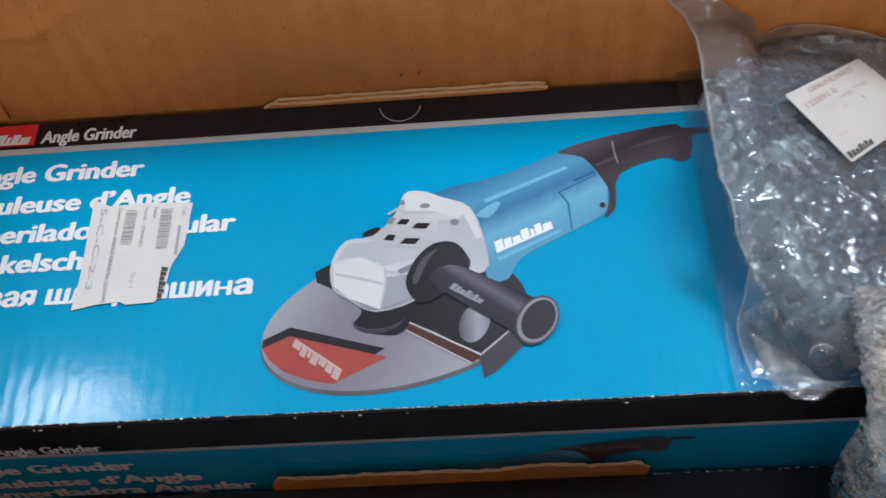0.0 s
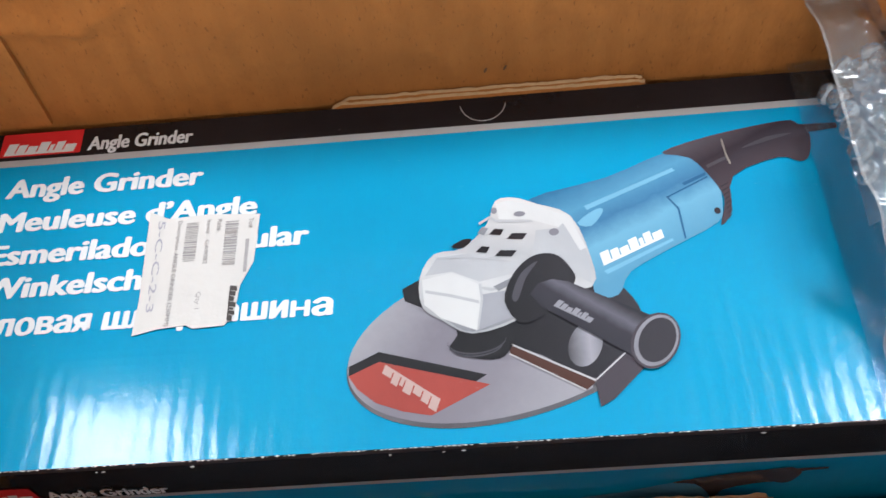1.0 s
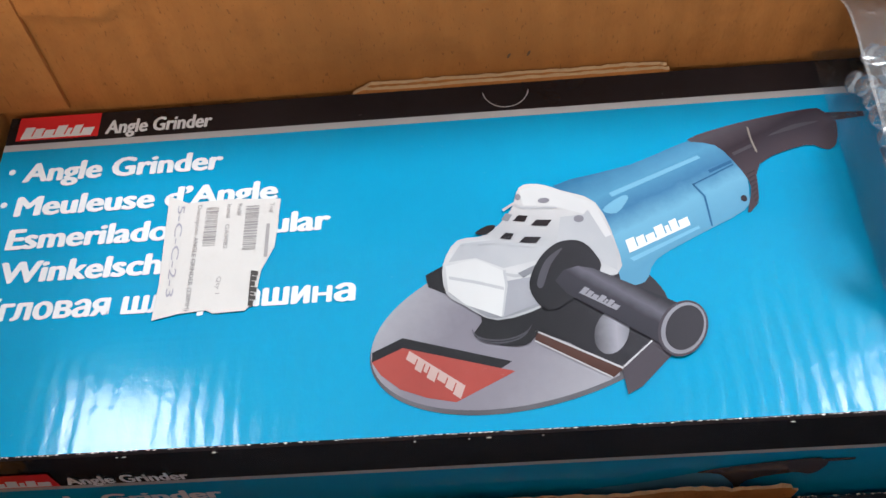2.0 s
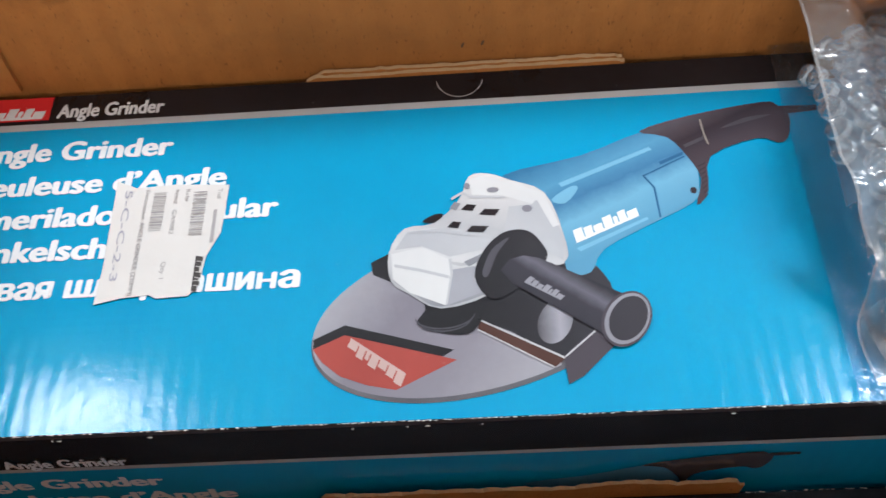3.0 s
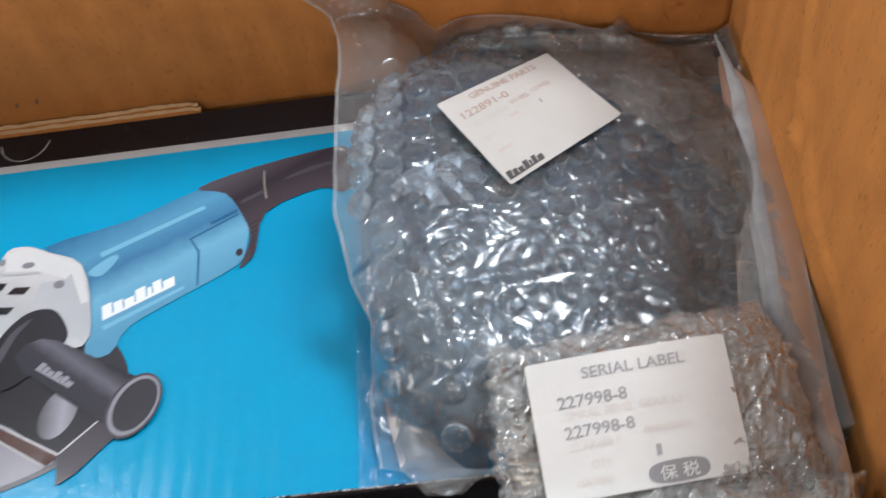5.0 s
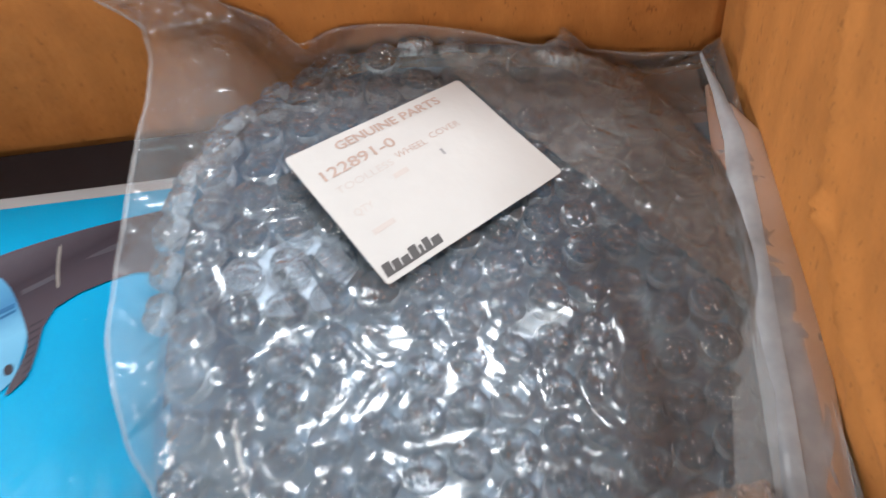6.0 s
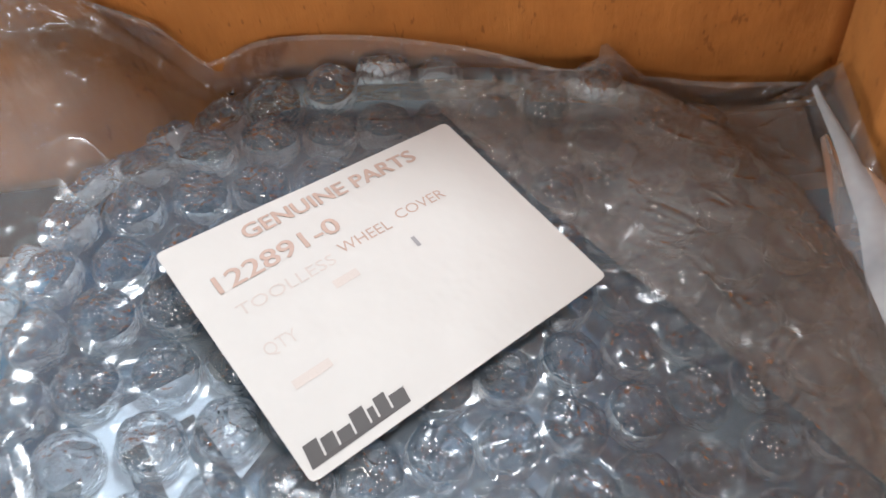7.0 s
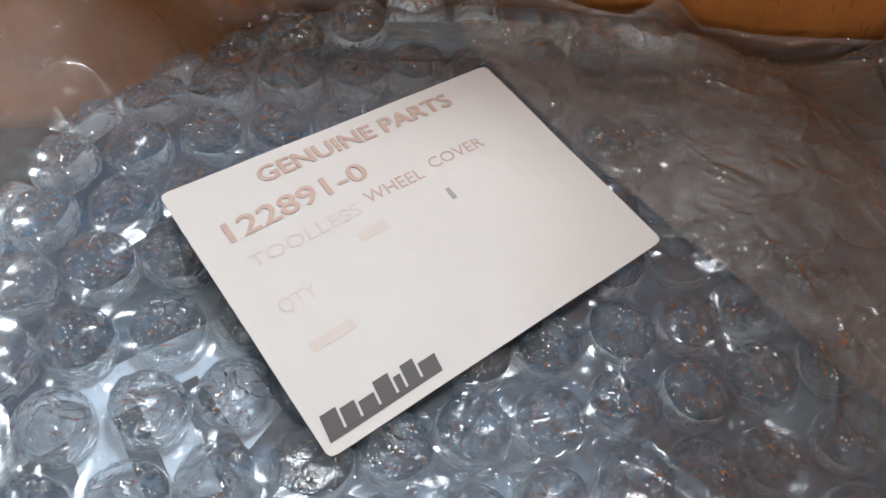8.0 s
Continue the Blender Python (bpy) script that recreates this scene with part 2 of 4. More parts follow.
def wordmark(m, lift, x0, x1, base, high, lean, turn=0.0, at=(0, 0)):
    """A maker's mark as one plain slanted band with a stepped top."""
    spin = Matrix.Rotation(radians(turn), 3, "Z")
    w = (x1 - x0)
    steps_ = [(0.0, 0.13, 1.0), (0.15, 0.27, 0.86), (0.29, 0.42, 0.70), (0.44, 0.57, 1.0), (0.59, 0.65, 0.74), (0.67, 0.78, 0.95), (0.80, 0.95, 0.68)]
    top_ = []
    for a, b, h in steps_:
        top_ += [(a, 0.2), (a, h), (b, h), (b, 0.2)]
    low_ = [(0.0, 0.0), (0.95, 0.0)]
    o = []
    for u, v in low_ + top_[::-1]:
        p = spin @ Vector((x0 + u * w + lean * v * high, base + v * high, 0))
        o.append((p.x + at[0], p.y + at[1]))
    return flat([o], m, lift)


def lid(x, y):
    """The large box's lid swells slightly near its front corner."""
    if not (0 < y < 0.060 and x < 0.135):
        return 0.0
    rise = math.sin(math.pi * (y / 0.042 / 2 if y < 0.042 else 0.5 + (y - 0.042) / 0.018 / 2)) ** 1.3
    return 0.0016 * rise * max(0.0, 1 - (abs(x - 0.066) / 0.069) ** 3)


# ---- the room, closed round the carton ----
ROOM_WALL = plain("white_wall_paint", (0.78, 0.79, 0.79), 0.8, vary=0.95, scale=4)
ROOM_FLOOR = plain("grey_floor", (0.20, 0.19, 0.18), 0.6, scale=6)
tagged(part("floor", slab(-2.2, -2.2, -0.11, 2.4, 2.4, -0.01), ROOM_FLOOR), "plain grey floor under the carton", "floor", kind="structure")
tagged(part("ceiling", slab(-2.2, -2.2, 2.30, 2.4, 2.4, 2.36), ROOM_WALL), "plain white ceiling", "ceiling", kind="structure")
for nm, b in (("wall_north", (-2.2, 2.3, -0.01, 2.4, 2.4, 2.3)), ("wall_east", (2.3, -2.1, -0.01, 2.4, 2.3, 2.3))):
    tagged(part(nm, slab(*b), ROOM_WALL), "plain white painted wall", "wall", kind="structure")


def pierced(x0, y0, x1, y1, a0, a1, z0, z1):
    """A wall with one added window opening from a0 to a1 along it and z0 to z1 up."""
    bm = bmesh.new()
    along_x = x1 - x0 > y1 - y0
    for lo, hi, za, zb in ((None, a0, -0.01, 2.3), (a1, None, -0.01, 2.3), (a0, a1, -0.01, z0), (a0, a1, z1, 2.3)):
        if along_x:
            slab(x0 if lo is None else lo, y0, za, x1 if hi is None else hi, y1, zb, 0, bm)
        else:
            slab(x0, y0 if lo is None else lo, za, x1, y1 if hi is None else hi, zb, 0, bm)
    return bm


tagged(part("wall_south", pierced(-2.2, -2.2, 2.4, -2.1, -0.60, 1.00, 1.04, 1.76), ROOM_WALL), "plain white painted wall with an added opening for a fill lamp", "wall", kind="structure")
tagged(part("wall_west", pierced(-2.2, -2.1, -2.1, 2.3, -1.20, 0.20, 0.70, 1.60), ROOM_WALL), "plain white painted wall with an added opening for a fill lamp", "wall", kind="structure")
FRAME_PAINT = plain("white_frame_paint", (0.75, 0.75, 0.74), 0.5)
# frames for the added windows that hold the fill lamps
for nm, box_ in (("added_window_1", (-0.60, -2.19, 1.04, 1.00, -2.17, 1.76)), ("added_window_2", (-2.19, -1.20, 0.70, -2.17, 0.20, 1.60))):
    x0, y0, z0, x1, y1, z1 = box_
    win = tagged(new(nm), "unseen added window frame round a fill lamp's opening", "window", kind="structure")
    for za, zb in ((z0, z0 + 0.05), (z1 - 0.05, z1)):
        part("frame", slab(x0, y0, za, x1, y1, zb), FRAME_PAINT, win)

LAMP_FRAME = plain("white_lamp_frame", (0.8, 0.8, 0.8), 0.5)
for lx, ly, lz, lw, ld in LAMPS:
    panel = thing("ceiling_light", "square white ceiling light panel", "ceiling light", "ceiling lights")
    part("frame", slab(lx - lw / 2 - 0.03, ly - ld / 2 - 0.03, lz + 0.01, lx + lw / 2 + 0.03, ly + ld / 2 + 0.03, 2.30, 0.004), LAMP_FRAME, panel)

# ---- the brown carton ----
CX0, CX1, CY0, CY1, CH = -0.006, 0.5050, -0.182, 0.1685, 0.30
BW, BD = 0.503, 0.165


def crease(u, v, lines):
    """Height of the pressed folds: each line is a sharp ridge with a shallow valley on one side."""
    out = 0.0
    for u0, v0, u1, v1, w, h in lines:
        du, dv = u1 - u0, v1 - v0
        t = max(0.0, min(1.0, ((u - u0) * du + (v - v0) * dv) / (du * du + dv * dv)))
        side = ((u - u0) * dv - (v - v0) * du) / math.hypot(du, dv)
        far = math.hypot(u - u0 - t * du, v - v0 - t * dv)
        k = max(0.0, 1 - far / w)
        out += 1.9 * h * k * k * (1.0 if side > 0 else 0.45)
    return out


def board(u0, u1, v1, along, fixed, out, seed, lines=()):
    """One carton wall: a thick sheet, its inner face gently warped and creased; along 'x' or 'y', facing the carton's inside."""
    bm = bmesh.new()
    nu, nv = 170, 60
    grid = []
    for j in range(nv + 1):
        row = []
        for i in range(nu + 1):
            u = u0 + (u1 - u0) * i / nu
            v = 0.0 if j == 0 else 0.15 + (v1 - 0.15) * (j - 1) / (nv - 1)
            edge = min(1, i / 8, (nu - i) / 8) * min(1, max(0.0, (v - 0.165) / 0.03))
            w = edge * (0.0016 * noise.noise((u * 14 + seed, v * 14, 0)) + 0.0007 * noise.noise((u * 45 + seed, v * 30, 3))) - crease(u, v, lines)
            w *= 1 if out > 0 else -1
            p = (u, fixed + w, v) if along == "x" else (fixed + w, u, v)
            row.append(bm.verts.new(p))
        grid.append(row)
    faces = [bm.faces.new((grid[j][i], grid[j][i + 1], grid[j + 1][i + 1], grid[j + 1][i])) for j in range(nv) for i in range(nu)]
    made = bmesh.ops.extrude_face_region(bm, geom=faces)["geom"]
    for v in (g for g in made if isinstance(g, bmesh.types.BMVert)):
        if along == "x":
            v.co.y = fixed + out * 0.006
        else:
            v.co.x = fixed + out * 0.006
    bmesh.ops.recalc_face_normals(bm, faces=bm.faces)
    return bm


BACK_FOLDS = [(0.000, 0.235, 0.060, 0.226, 0.010, 0.0016), (0.060, 0.226, 0.085, 0.240, 0.008, 0.0012), (0.082, 0.215, 0.086, 0.172, 0.008, 0.0009), (0.045, 0.300, 0.062, 0.228, 0.010, 0.0010), (0.190, 0.218, 0.215, 0.180, 0.008, 0.0009), (0.33, 0.240, 0.40, 0.215, 0.012, 0.0008)]
SIDE_FOLDS = [(0.115, 0.30, 0.089, 0.206, 0.006, 0.0018), (0.089, 0.206, 0.038, 0.196, 0.006, 0.0016), (0.078, 0.212, 0.050, 0.186, 0.010, 0.0012), (0.152, 0.30, 0.148, 0.17, 0.006, 0.0010), (0.03, 0.27, -0.05, 0.22, 0.012, 0.0010)]
carton = thing("cardboard_carton", "open brown corrugated cardboard carton, creased and scuffed inside", "carton")
part("bottom", slab(CX0 - 0.006, CY0 - 0.006, -0.008, CX1 + 0.006, CY1 + 0.006, -0.001), KRAFT_BACK, carton)
part("back_wall", board(CX0, CX1, CH, "x", CY1, 1, 0.0, BACK_FOLDS), KRAFT_BACK, carton, smooth=True)
# front wall is out of view; extra height added to shade the box front
part("unseen_front_wall", board(CX0, CX1, 0.36, "x", CY0, -1, 7.0), KRAFT_BACK, carton, smooth=True)
part("side_wall", board(CY0 - 0.006, CY1 + 0.006, CH, "y", CX0, -1, 3.0), KRAFT_SIDE, carton, smooth=True)
part("side_wall", board(CY0 - 0.006, CY1 + 0.006, CH, "y", CX1, 1, 5.0, SIDE_FOLDS), KRAFT_SIDE, carton, smooth=True)
bm = bmesh.new()
lap = [bm.verts.new(p) for p in ((CX0, CY1 - 0.0005, 0.172), (0.027, CY1 - 0.0005, 0.172), (0.030, CY1 - 0.0005, 0.298), (CX0, CY1 - 0.0005, 0.298))]
f = bm.faces.new(lap)
for v in (g for g in bmesh.ops.extrude_face_region(bm, geom=[f])["geom"] if isinstance(g, bmesh.types.BMVert)):
    v.co.y -= 0.0022
bmesh.ops.recalc_face_normals(bm, faces=bm.faces)
part("glue_lap", bm, KRAFT_SIDE, carton, "overlapping glued board strip in the corner")

# ---- printed tool boxes ----
M_FRONT = Matrix(((1, 0, 0, 0), (0, 0, -1, 0), (0, 1, 0, 0), (0, 0, 0, 1)))   # face x, height, out towards the viewer


def printed_shell(x0, y0, x1, y1, h, band_y, line_y, band_z, line_z):
    """A closed board box: black band and grey line along the back of the top and along the top of the front, blue elsewhere."""
    bm = bmesh.new()
    nx = 90
    rows = []
    prof = [(y0, 0.0, 1), (y0, line_z, 2), (y0, band_z, 0), (y0, h - 0.0012, 0), (y0 + 0.0012, h, 1)]
    steps = 40
    prof += [(y0 + 0.0012 + (line_y - y0 - 0.0012) * k / steps, h, 1 if k < steps else 2) for k in range(1, steps + 1)]
    prof += [(band_y, h, 0), (y1 - 0.0012, h, 0), (y1, h - 0.0012, 0), (y1, 0.0, 0)]
    for y, z, _ in prof:
        rows.append([])
        for i in range(nx + 1):
            x = x0 + (x1 - x0) * i / nx
            dz = 0.0
            if z >= h - 0.002:
                inner = min(1, (y - y0) / 0.02, (y1 - y) / 0.02, i / 3, (nx - i) / 3)
                dz = 0.0002 * max(0, inner) * noise.noise((x * 22, y * 14, h))
                dz = min(dz, 0.0) + (lid(x, y) if h > 0.1 else 0.0)
            rows[-1].append(bm.verts.new((x, y, z + dz)))
    for r in range(len(prof) - 1):
        for i in range(nx):
            bm.faces.new((rows[r][i], rows[r][i + 1], rows[r + 1][i + 1], rows[r + 1][i])).material_index = prof[r][2]
    for i in (0, nx):
        f = bm.faces.new([r[i] for r in rows])
        f.material_index = 1
    bm.faces.new([v for v in rows[0]] + [v for v in reversed(rows[-1])]).material_index = 1
    bmesh.ops.recalc_face_normals(bm, faces=bm.faces)
    return bm


def torn_lip(x0, x1, y, z0, high, seed, lean):
    """Board ripped up along the box edge: a brown inner face with a ragged, fluted rim."""
    bm = bmesh.new()
    rnd = random.Random(seed)
    n = 90
    low, up, back = [], [], []
    for i in range(n + 1):
        t = i / n
        x = x0 + (x1 - x0) * t
        hgt = high * (min(1, t / 0.03) * 0.8 + 0.2) * (0.72 + 0.28 * noise.noise((x * 30, seed, 0)) + 0.10 * noise.noise((x * 220, seed, 4))) * (1 if t < 0.985 else 0.7)
        low.append(bm.verts.new((x, y, z0)))
        wob = 0.0012 * noise.noise((x * 160, seed, 8)) + rnd.uniform(-0.0003, 0.0003)
        up.append(bm.verts.new((x, y + lean * hgt, z0 + hgt)))
        back.append(bm.verts.new((x, y + lean * hgt + 0.0013 + 0.6 * wob, z0 + hgt + 0.0006)))
    for i in range(n):
        bm.faces.new((low[i], low[i + 1], up[i + 1], up[i])).material_index = 0
        bm.faces.new((up[i], up[i + 1], back[i + 1], back[i])).material_index = 1
        bm.faces.new((back[i], back[i + 1], low[i + 1], low[i])).material_index = 0
    return bm


def frayed_edge(x0, x1, y, z, seed, amount):
    """Small white nicks where the varnish has worn off a folded edge."""
    bm = bmesh.new()
    rnd = random.Random(seed)
    x = x0
    while x < x1:
        w = rnd.uniform(0.0003, 0.0022)
        if rnd.random() < amount:
            h = rnd.uniform(0.00008, 0.00034) * (2.2 if rnd.random() < 0.05 else 1)
            k = rnd.uniform(-0.0001, 0.00015)
            pts = [(x, y + k, z), (x + w * 0.5, y + k - h * 0.6, z - h * 0.25), (x + w, y + k, z), (x + w * 0.55, y + k + h, z + 0.0001)]
            bm.faces.new([bm.verts.new(p) for p in pts])
        x += w * rnd.uniform(0.7, 1.5)
    return bm


# printed picture of the machine: outlines on the box face, metres from its lower left corner
ART_BODY = [(0.240, 0.106), (0.272, 0.114), (0.298, 0.1245), (0.308, 0.122), (0.317, 0.107), (0.3172, 0.096), (0.314, 0.088), (0.295, 0.078), (0.277, 0.0680), (0.271, 0.0580), (0.262, 0.0590), (0.262, 0.076), (0.256, 0.096)]
ART_REAR = [(0.297, 0.125), (0.319, 0.132), (0.349, 0.137), (0.355, 0.135), (0.359, 0.129), (0.3565, 0.118), (0.352, 0.115), (0.344, 0.118), (0.324, 0.110), (0.3205, 0.093), (0.315, 0.0865), (0.3185, 0.099), (0.315, 0.110), (0.308, 0.121)]
ART_CORD = [(0.356, 0.1345), (0.371, 0.1340), (0.371, 0.1312), (0.358, 0.1300)]
ART_HEAD = [(0.194, 0.071), (0.200, 0.082), (0.212, 0.084), (0.222, 0.095), (0.226, 0.106), (0.234, 0.107), (0.243, 0.103), (0.256, 0.096), (0.262, 0.076), (0.261, 0.062), (0.239, 0.060), (0.232, 0.050), (0.214, 0.045), (0.202, 0.052), (0.195, 0.058)]

P_BODY = shaded_print("blue_machine_print", ((0.0, (0.085, 0.27, 0.43)), (0.35, (0.135, 0.36, 0.53)), (0.55, (0.045, 0.17, 0.32)), (0.75, (0.08, 0.27, 0.44)), (1.0, (0.03, 0.15, 0.29))), (0.290, 0.074), (0.270, 0.118))
P_REAR = shaded_print("dark_handle_print", ((0.0, (0.058, 0.050, 0.064)), (0.6, (0.030, 0.026, 0.036)), (1.0, (0.075, 0.068, 0.085))), (0.333, 0.112), (0.322, 0.134))
P_HEAD = shaded_print("white_gear_head_print", ((0.0, (0.34, 0.35, 0.38)), (0.35, (0.53, 0.54, 0.56)), (0.6, (0.40, 0.41, 0.44)), (1.0, (0.56, 0.56, 0.57))), (0.214, 0.046), (0.232, 0.106))
P_HEADSHADE = shaded_print("grey_gear_head_shade_print", ((0.0, (0.22, 0.23, 0.26)), (1.0, (0.48, 0.49, 0.52))), (0.215, 0.046), (0.215, 0.072))
P_DISC = shaded_print("grey_disc_print", ((0.0, (0.32, 0.32, 0.36)), (0.4, (0.21, 0.20, 0.24)), (0.7, (0.19, 0.18, 0.22)), (1.0, (0.32, 0.32, 0.36))), (0.255, 0.012), (0.178, 0.062))
P_DARK = shaded_print("dark_guard_print", ((0.0, (0.014, 0.014, 0.018)), (1.0, (0.036, 0.034, 0.044))), (0.23, 0.04), (0.28, 0.05))
P_GRIP = shaded_print("dark_grip_print", ((0.0, (0.028, 0.027, 0.037)), (0.5, (0.036, 0.035, 0.048)), (0.72, (0.115, 0.112, 0.145)), (0.86, (0.065, 0.063, 0.08)), (1.0, (0.026, 0.025, 0.034))), (0.253, 0.043), (0.265, 0.0585))
P_GREYBLUR = shaded_print("grey_reflection_print", ((0.0, (0.03, 0.03, 0.035)), (0.5, (0.30, 0.30, 0.35)), (1.0, (0.05, 0.05, 0.06))), (0.2480, 0.036), (0.2680, 0.036))
P_RIM = coated("grey_edge_print", (0.26, 0.26, 0.30), 0.15, (0.16, 0.16, 0.19))
P_LIGHT = coated("pale_edge_print", (0.50, 0.50, 0.53), 0.15)
P_RUST = coated("brown_print", (0.075, 0.035, 0.03), 0.15)
P_TRI = coated("faded_red_print", (0.37, 0.070, 0.058), 0.15, (0.28, 0.055, 0.048))
P_TRIMARK = coated("faded_pink_print", (0.50, 0.36, 0.34), 0.15)
P_GRIT = coated("dark_grit_print", (0.055, 0.055, 0.065), 0.2, (0.14, 0.14, 0.16))
P_SHEEN = coated("dull_grey_print", (0.075, 0.073, 0.09), 0.15, (0.05, 0.05, 0.062))
P_SCRATCH = coated("bare_scratch", (0.20, 0.18, 0.165), 0.5)
P_SEAM = coated("dark_blue_print", (0.03, 0.13, 0.27), 0.15)
P_SKY = coated("light_blue_print", (0.17, 0.42, 0.61), 0.15)


P_W1 = coated("white_facet_print", (0.60, 0.61, 0.62), 0.15, (0.53, 0.54, 0.56))
P_W2 = coated("pale_grey_facet_print", (0.45, 0.46, 0.49), 0.15, (0.36, 0.38, 0.42))
P_W3 = coated("grey_facet_print", (0.32, 0.33, 0.37), 0.15, (0.24, 0.25, 0.29))
P_W4 = coated("dark_grey_facet_print", (0.22, 0.23, 0.26), 0.15)
FACETS = [
    [(0.226, 0.1045), (0.234, 0.1065), (0.243, 0.1025), (0.2550, 0.0955), (0.2508, 0.0908), (0.2390, 0.0957), (0.2270, 0.0967)],
    [(0.1950, 0.0702), (0.2070, 0.0727), (0.2175, 0.0665), (0.2183, 0.0618), (0.2158, 0.0462), (0.2022, 0.0525), (0.1957, 0.0588)],
    [(0.2185, 0.0618), (0.2295, 0.0632), (0.2262, 0.0572), (0.2312, 0.0518), (0.2160, 0.0460)],
    [(0.2012, 0.0803), (0.2145, 0.0812), (0.2372, 0.0757), (0.2370, 0.0717), (0.2177, 0.0677), (0.2070, 0.0732), (0.1962, 0.0720)],
    [(0.2230, 0.0650), (0.2370, 0.0717), (0.2364, 0.0692), (0.2250, 0.0628)],
    [(0.1962, 0.0655), (0.2065, 0.0628), (0.2172, 0.0592), (0.2172, 0.0578), (0.2065, 0.0614), (0.1962, 0.0641)],
    [(0.2415, 0.0900), (0.2508, 0.0905), (0.2552, 0.0955), (0.2615, 0.0760), (0.2612, 0.0635), (0.2540, 0.0690), (0.2478, 0.0775), (0.2390, 0.0777)],
    [(0.2470, 0.0997), (0.2555, 0.0960), (0.2608, 0.0800), (0.2582, 0.0790), (0.2530, 0.0920)]]


def picture(box, m, k=1.0, dx=0.0, dy=0.0, short=False):
    """The printed machine, scaled by k and shifted, in thin layers on one face of a box."""
    def put(pts):
        return [(p[0] * k + dx, p[1] * k + dy) for p in pts]

    def ink(name, outs, lift, mat, label=""):
        part(name, flat([put(o) for o in outs], m, 0.0003 + lift * 0.00007), mat, box, label)

    ink("printed_cord", [ART_CORD], 0, P_REAR)
    ink("printed_motor_housing", [curve_round(ART_BODY, 3)], 2, P_BODY, "printed blue motor housing")
    ink("printed_handle", [curve_round(ART_REAR, 3)], 3, P_REAR, "printed dark rear handle")
    if short:
        return
    ink("printed_guard", [curve_round([(0.267, 0.0655), (0.2735, 0.0605), (0.2785, 0.050), (0.277, 0.036), (0.262, 0.036), (0.258, 0.058)], 4)], 1, P_DARK, "printed black wheel guard")
    ink("printed_guard", [[(0.187, 0.067), (0.197, 0.0725), (0.206, 0.052), (0.188, 0.0615)]], 3, P_DARK)
    ink("printed_disc_edge", [[p for p in oval(0.2295, 0.0442, 0.0653, 0.0341, 14.7, 90) if p[0] < 0.262]], 0, P_GRIT)
    ink("printed_disc", [[p for p in oval(0.2295, 0.0455, 0.0650, 0.0335, 14.7, 90) if p[0] < 0.260]], 2, P_DISC, "printed grey grinding disc")
    ink("printed_band", [[(0.1665, 0.0345), (0.178, 0.040), (0.2185, 0.0278), (0.2140, 0.0250), (0.178, 0.0358), (0.1665, 0.0305)]], 3, P_DARK)
    ink("printed_triangle", [[(0.1665, 0.0305), (0.178, 0.0358), (0.2195, 0.0237), (0.1975, 0.0127), (0.187, 0.0150), (0.177, 0.0190), (0.1700, 0.0250)]], 4, P_TRI, "printed faded red triangle")
    ink("printed_guard_underside", [curve_round([(0.226, 0.050), (0.238, 0.052), (0.262, 0.054), (0.279, 0.048), (0.276, 0.034), (0.259, 0.0228), (0.240, 0.034), (0.2275, 0.0405)], 3)], 5, P_DARK)
    ink("printed_guard_gleam", [oval(0.2560, 0.0375, 0.0062, 0.0095, -20, 28)], 6, P_GREYBLUR)
    ink("printed_guard_lip", [[(0.271, 0.0345), (0.258, 0.0230), (0.259, 0.0120), (0.2645, 0.0150), (0.277, 0.0270), (0.278, 0.034)]], 6, P_REAR)
    ink("printed_guard_bar", [[(0.228, 0.0395), (0.2585, 0.0222), (0.2545, 0.0188), (0.2275, 0.0355)]], 7, P_RUST)
    ink("printed_bright_line", [[(0.228, 0.0400), (0.2585, 0.0228), (0.2583, 0.0220), (0.2279, 0.0393)], [(0.2275, 0.0358), (0.2545, 0.0191), (0.2543, 0.0186), (0.2274, 0.0352)], [(0.2585, 0.0232), (0.2700, 0.0330), (0.2704, 0.0326), (0.2588, 0.0226)]], 8, P_LIGHT)
    ink("printed_flange", [curve_round([(0.195, 0.058), (0.208, 0.047), (0.205, 0.039), (0.215, 0.0345), (0.226, 0.0350), (0.231, 0.049), (0.215, 0.055)], 4)], 8, P_DARK)
    for q, (ea, eb) in enumerate(((0.0112, 0.0058), (0.0098, 0.0047))):
        ring = oval(0.2155, 0.0420 - 0.0022 * q, ea, eb, 4, 40)
        ink("printed_flange_ring", [[p for p in ring[20:41]] + [(p[0], p[1] + 0.0007) for p in ring[20:40][::-1]]], 8.5 + 0.3 * q, P_SHEEN)
    ink("printed_gear_head", [curve_round(ART_HEAD, 3)], 9, P_HEAD, "printed white gear head")
    ink("printed_gear_head_shade", [curve_round([(0.196, 0.0585), (0.206, 0.0575), (0.218, 0.0545), (0.231, 0.0600), (0.2335, 0.0520), (0.214, 0.0458), (0.203, 0.0525)], 4), curve_round([(0.216, 0.066), (0.226, 0.0645), (0.234, 0.0695), (0.228, 0.0655), (0.222, 0.0632)], 3), curve_round([(0.200, 0.0800), (0.210, 0.0775), (0.222, 0.0775), (0.212, 0.0815)], 3)], 9.5, P_HEADSHADE)
    ink("printed_head_facet", [FACETS[0]], 10, P_W1)
    ink("printed_head_facet", [FACETS[1]], 11, P_W1)
    ink("printed_head_facet", [FACETS[2]], 11.3, P_W3)
    ink("printed_head_facet", [FACETS[3]], 10, P_W2)
    ink("printed_head_facet", [FACETS[4]], 12, P_W4)
    ink("printed_head_facet", [FACETS[5]], 12.2, P_W2)
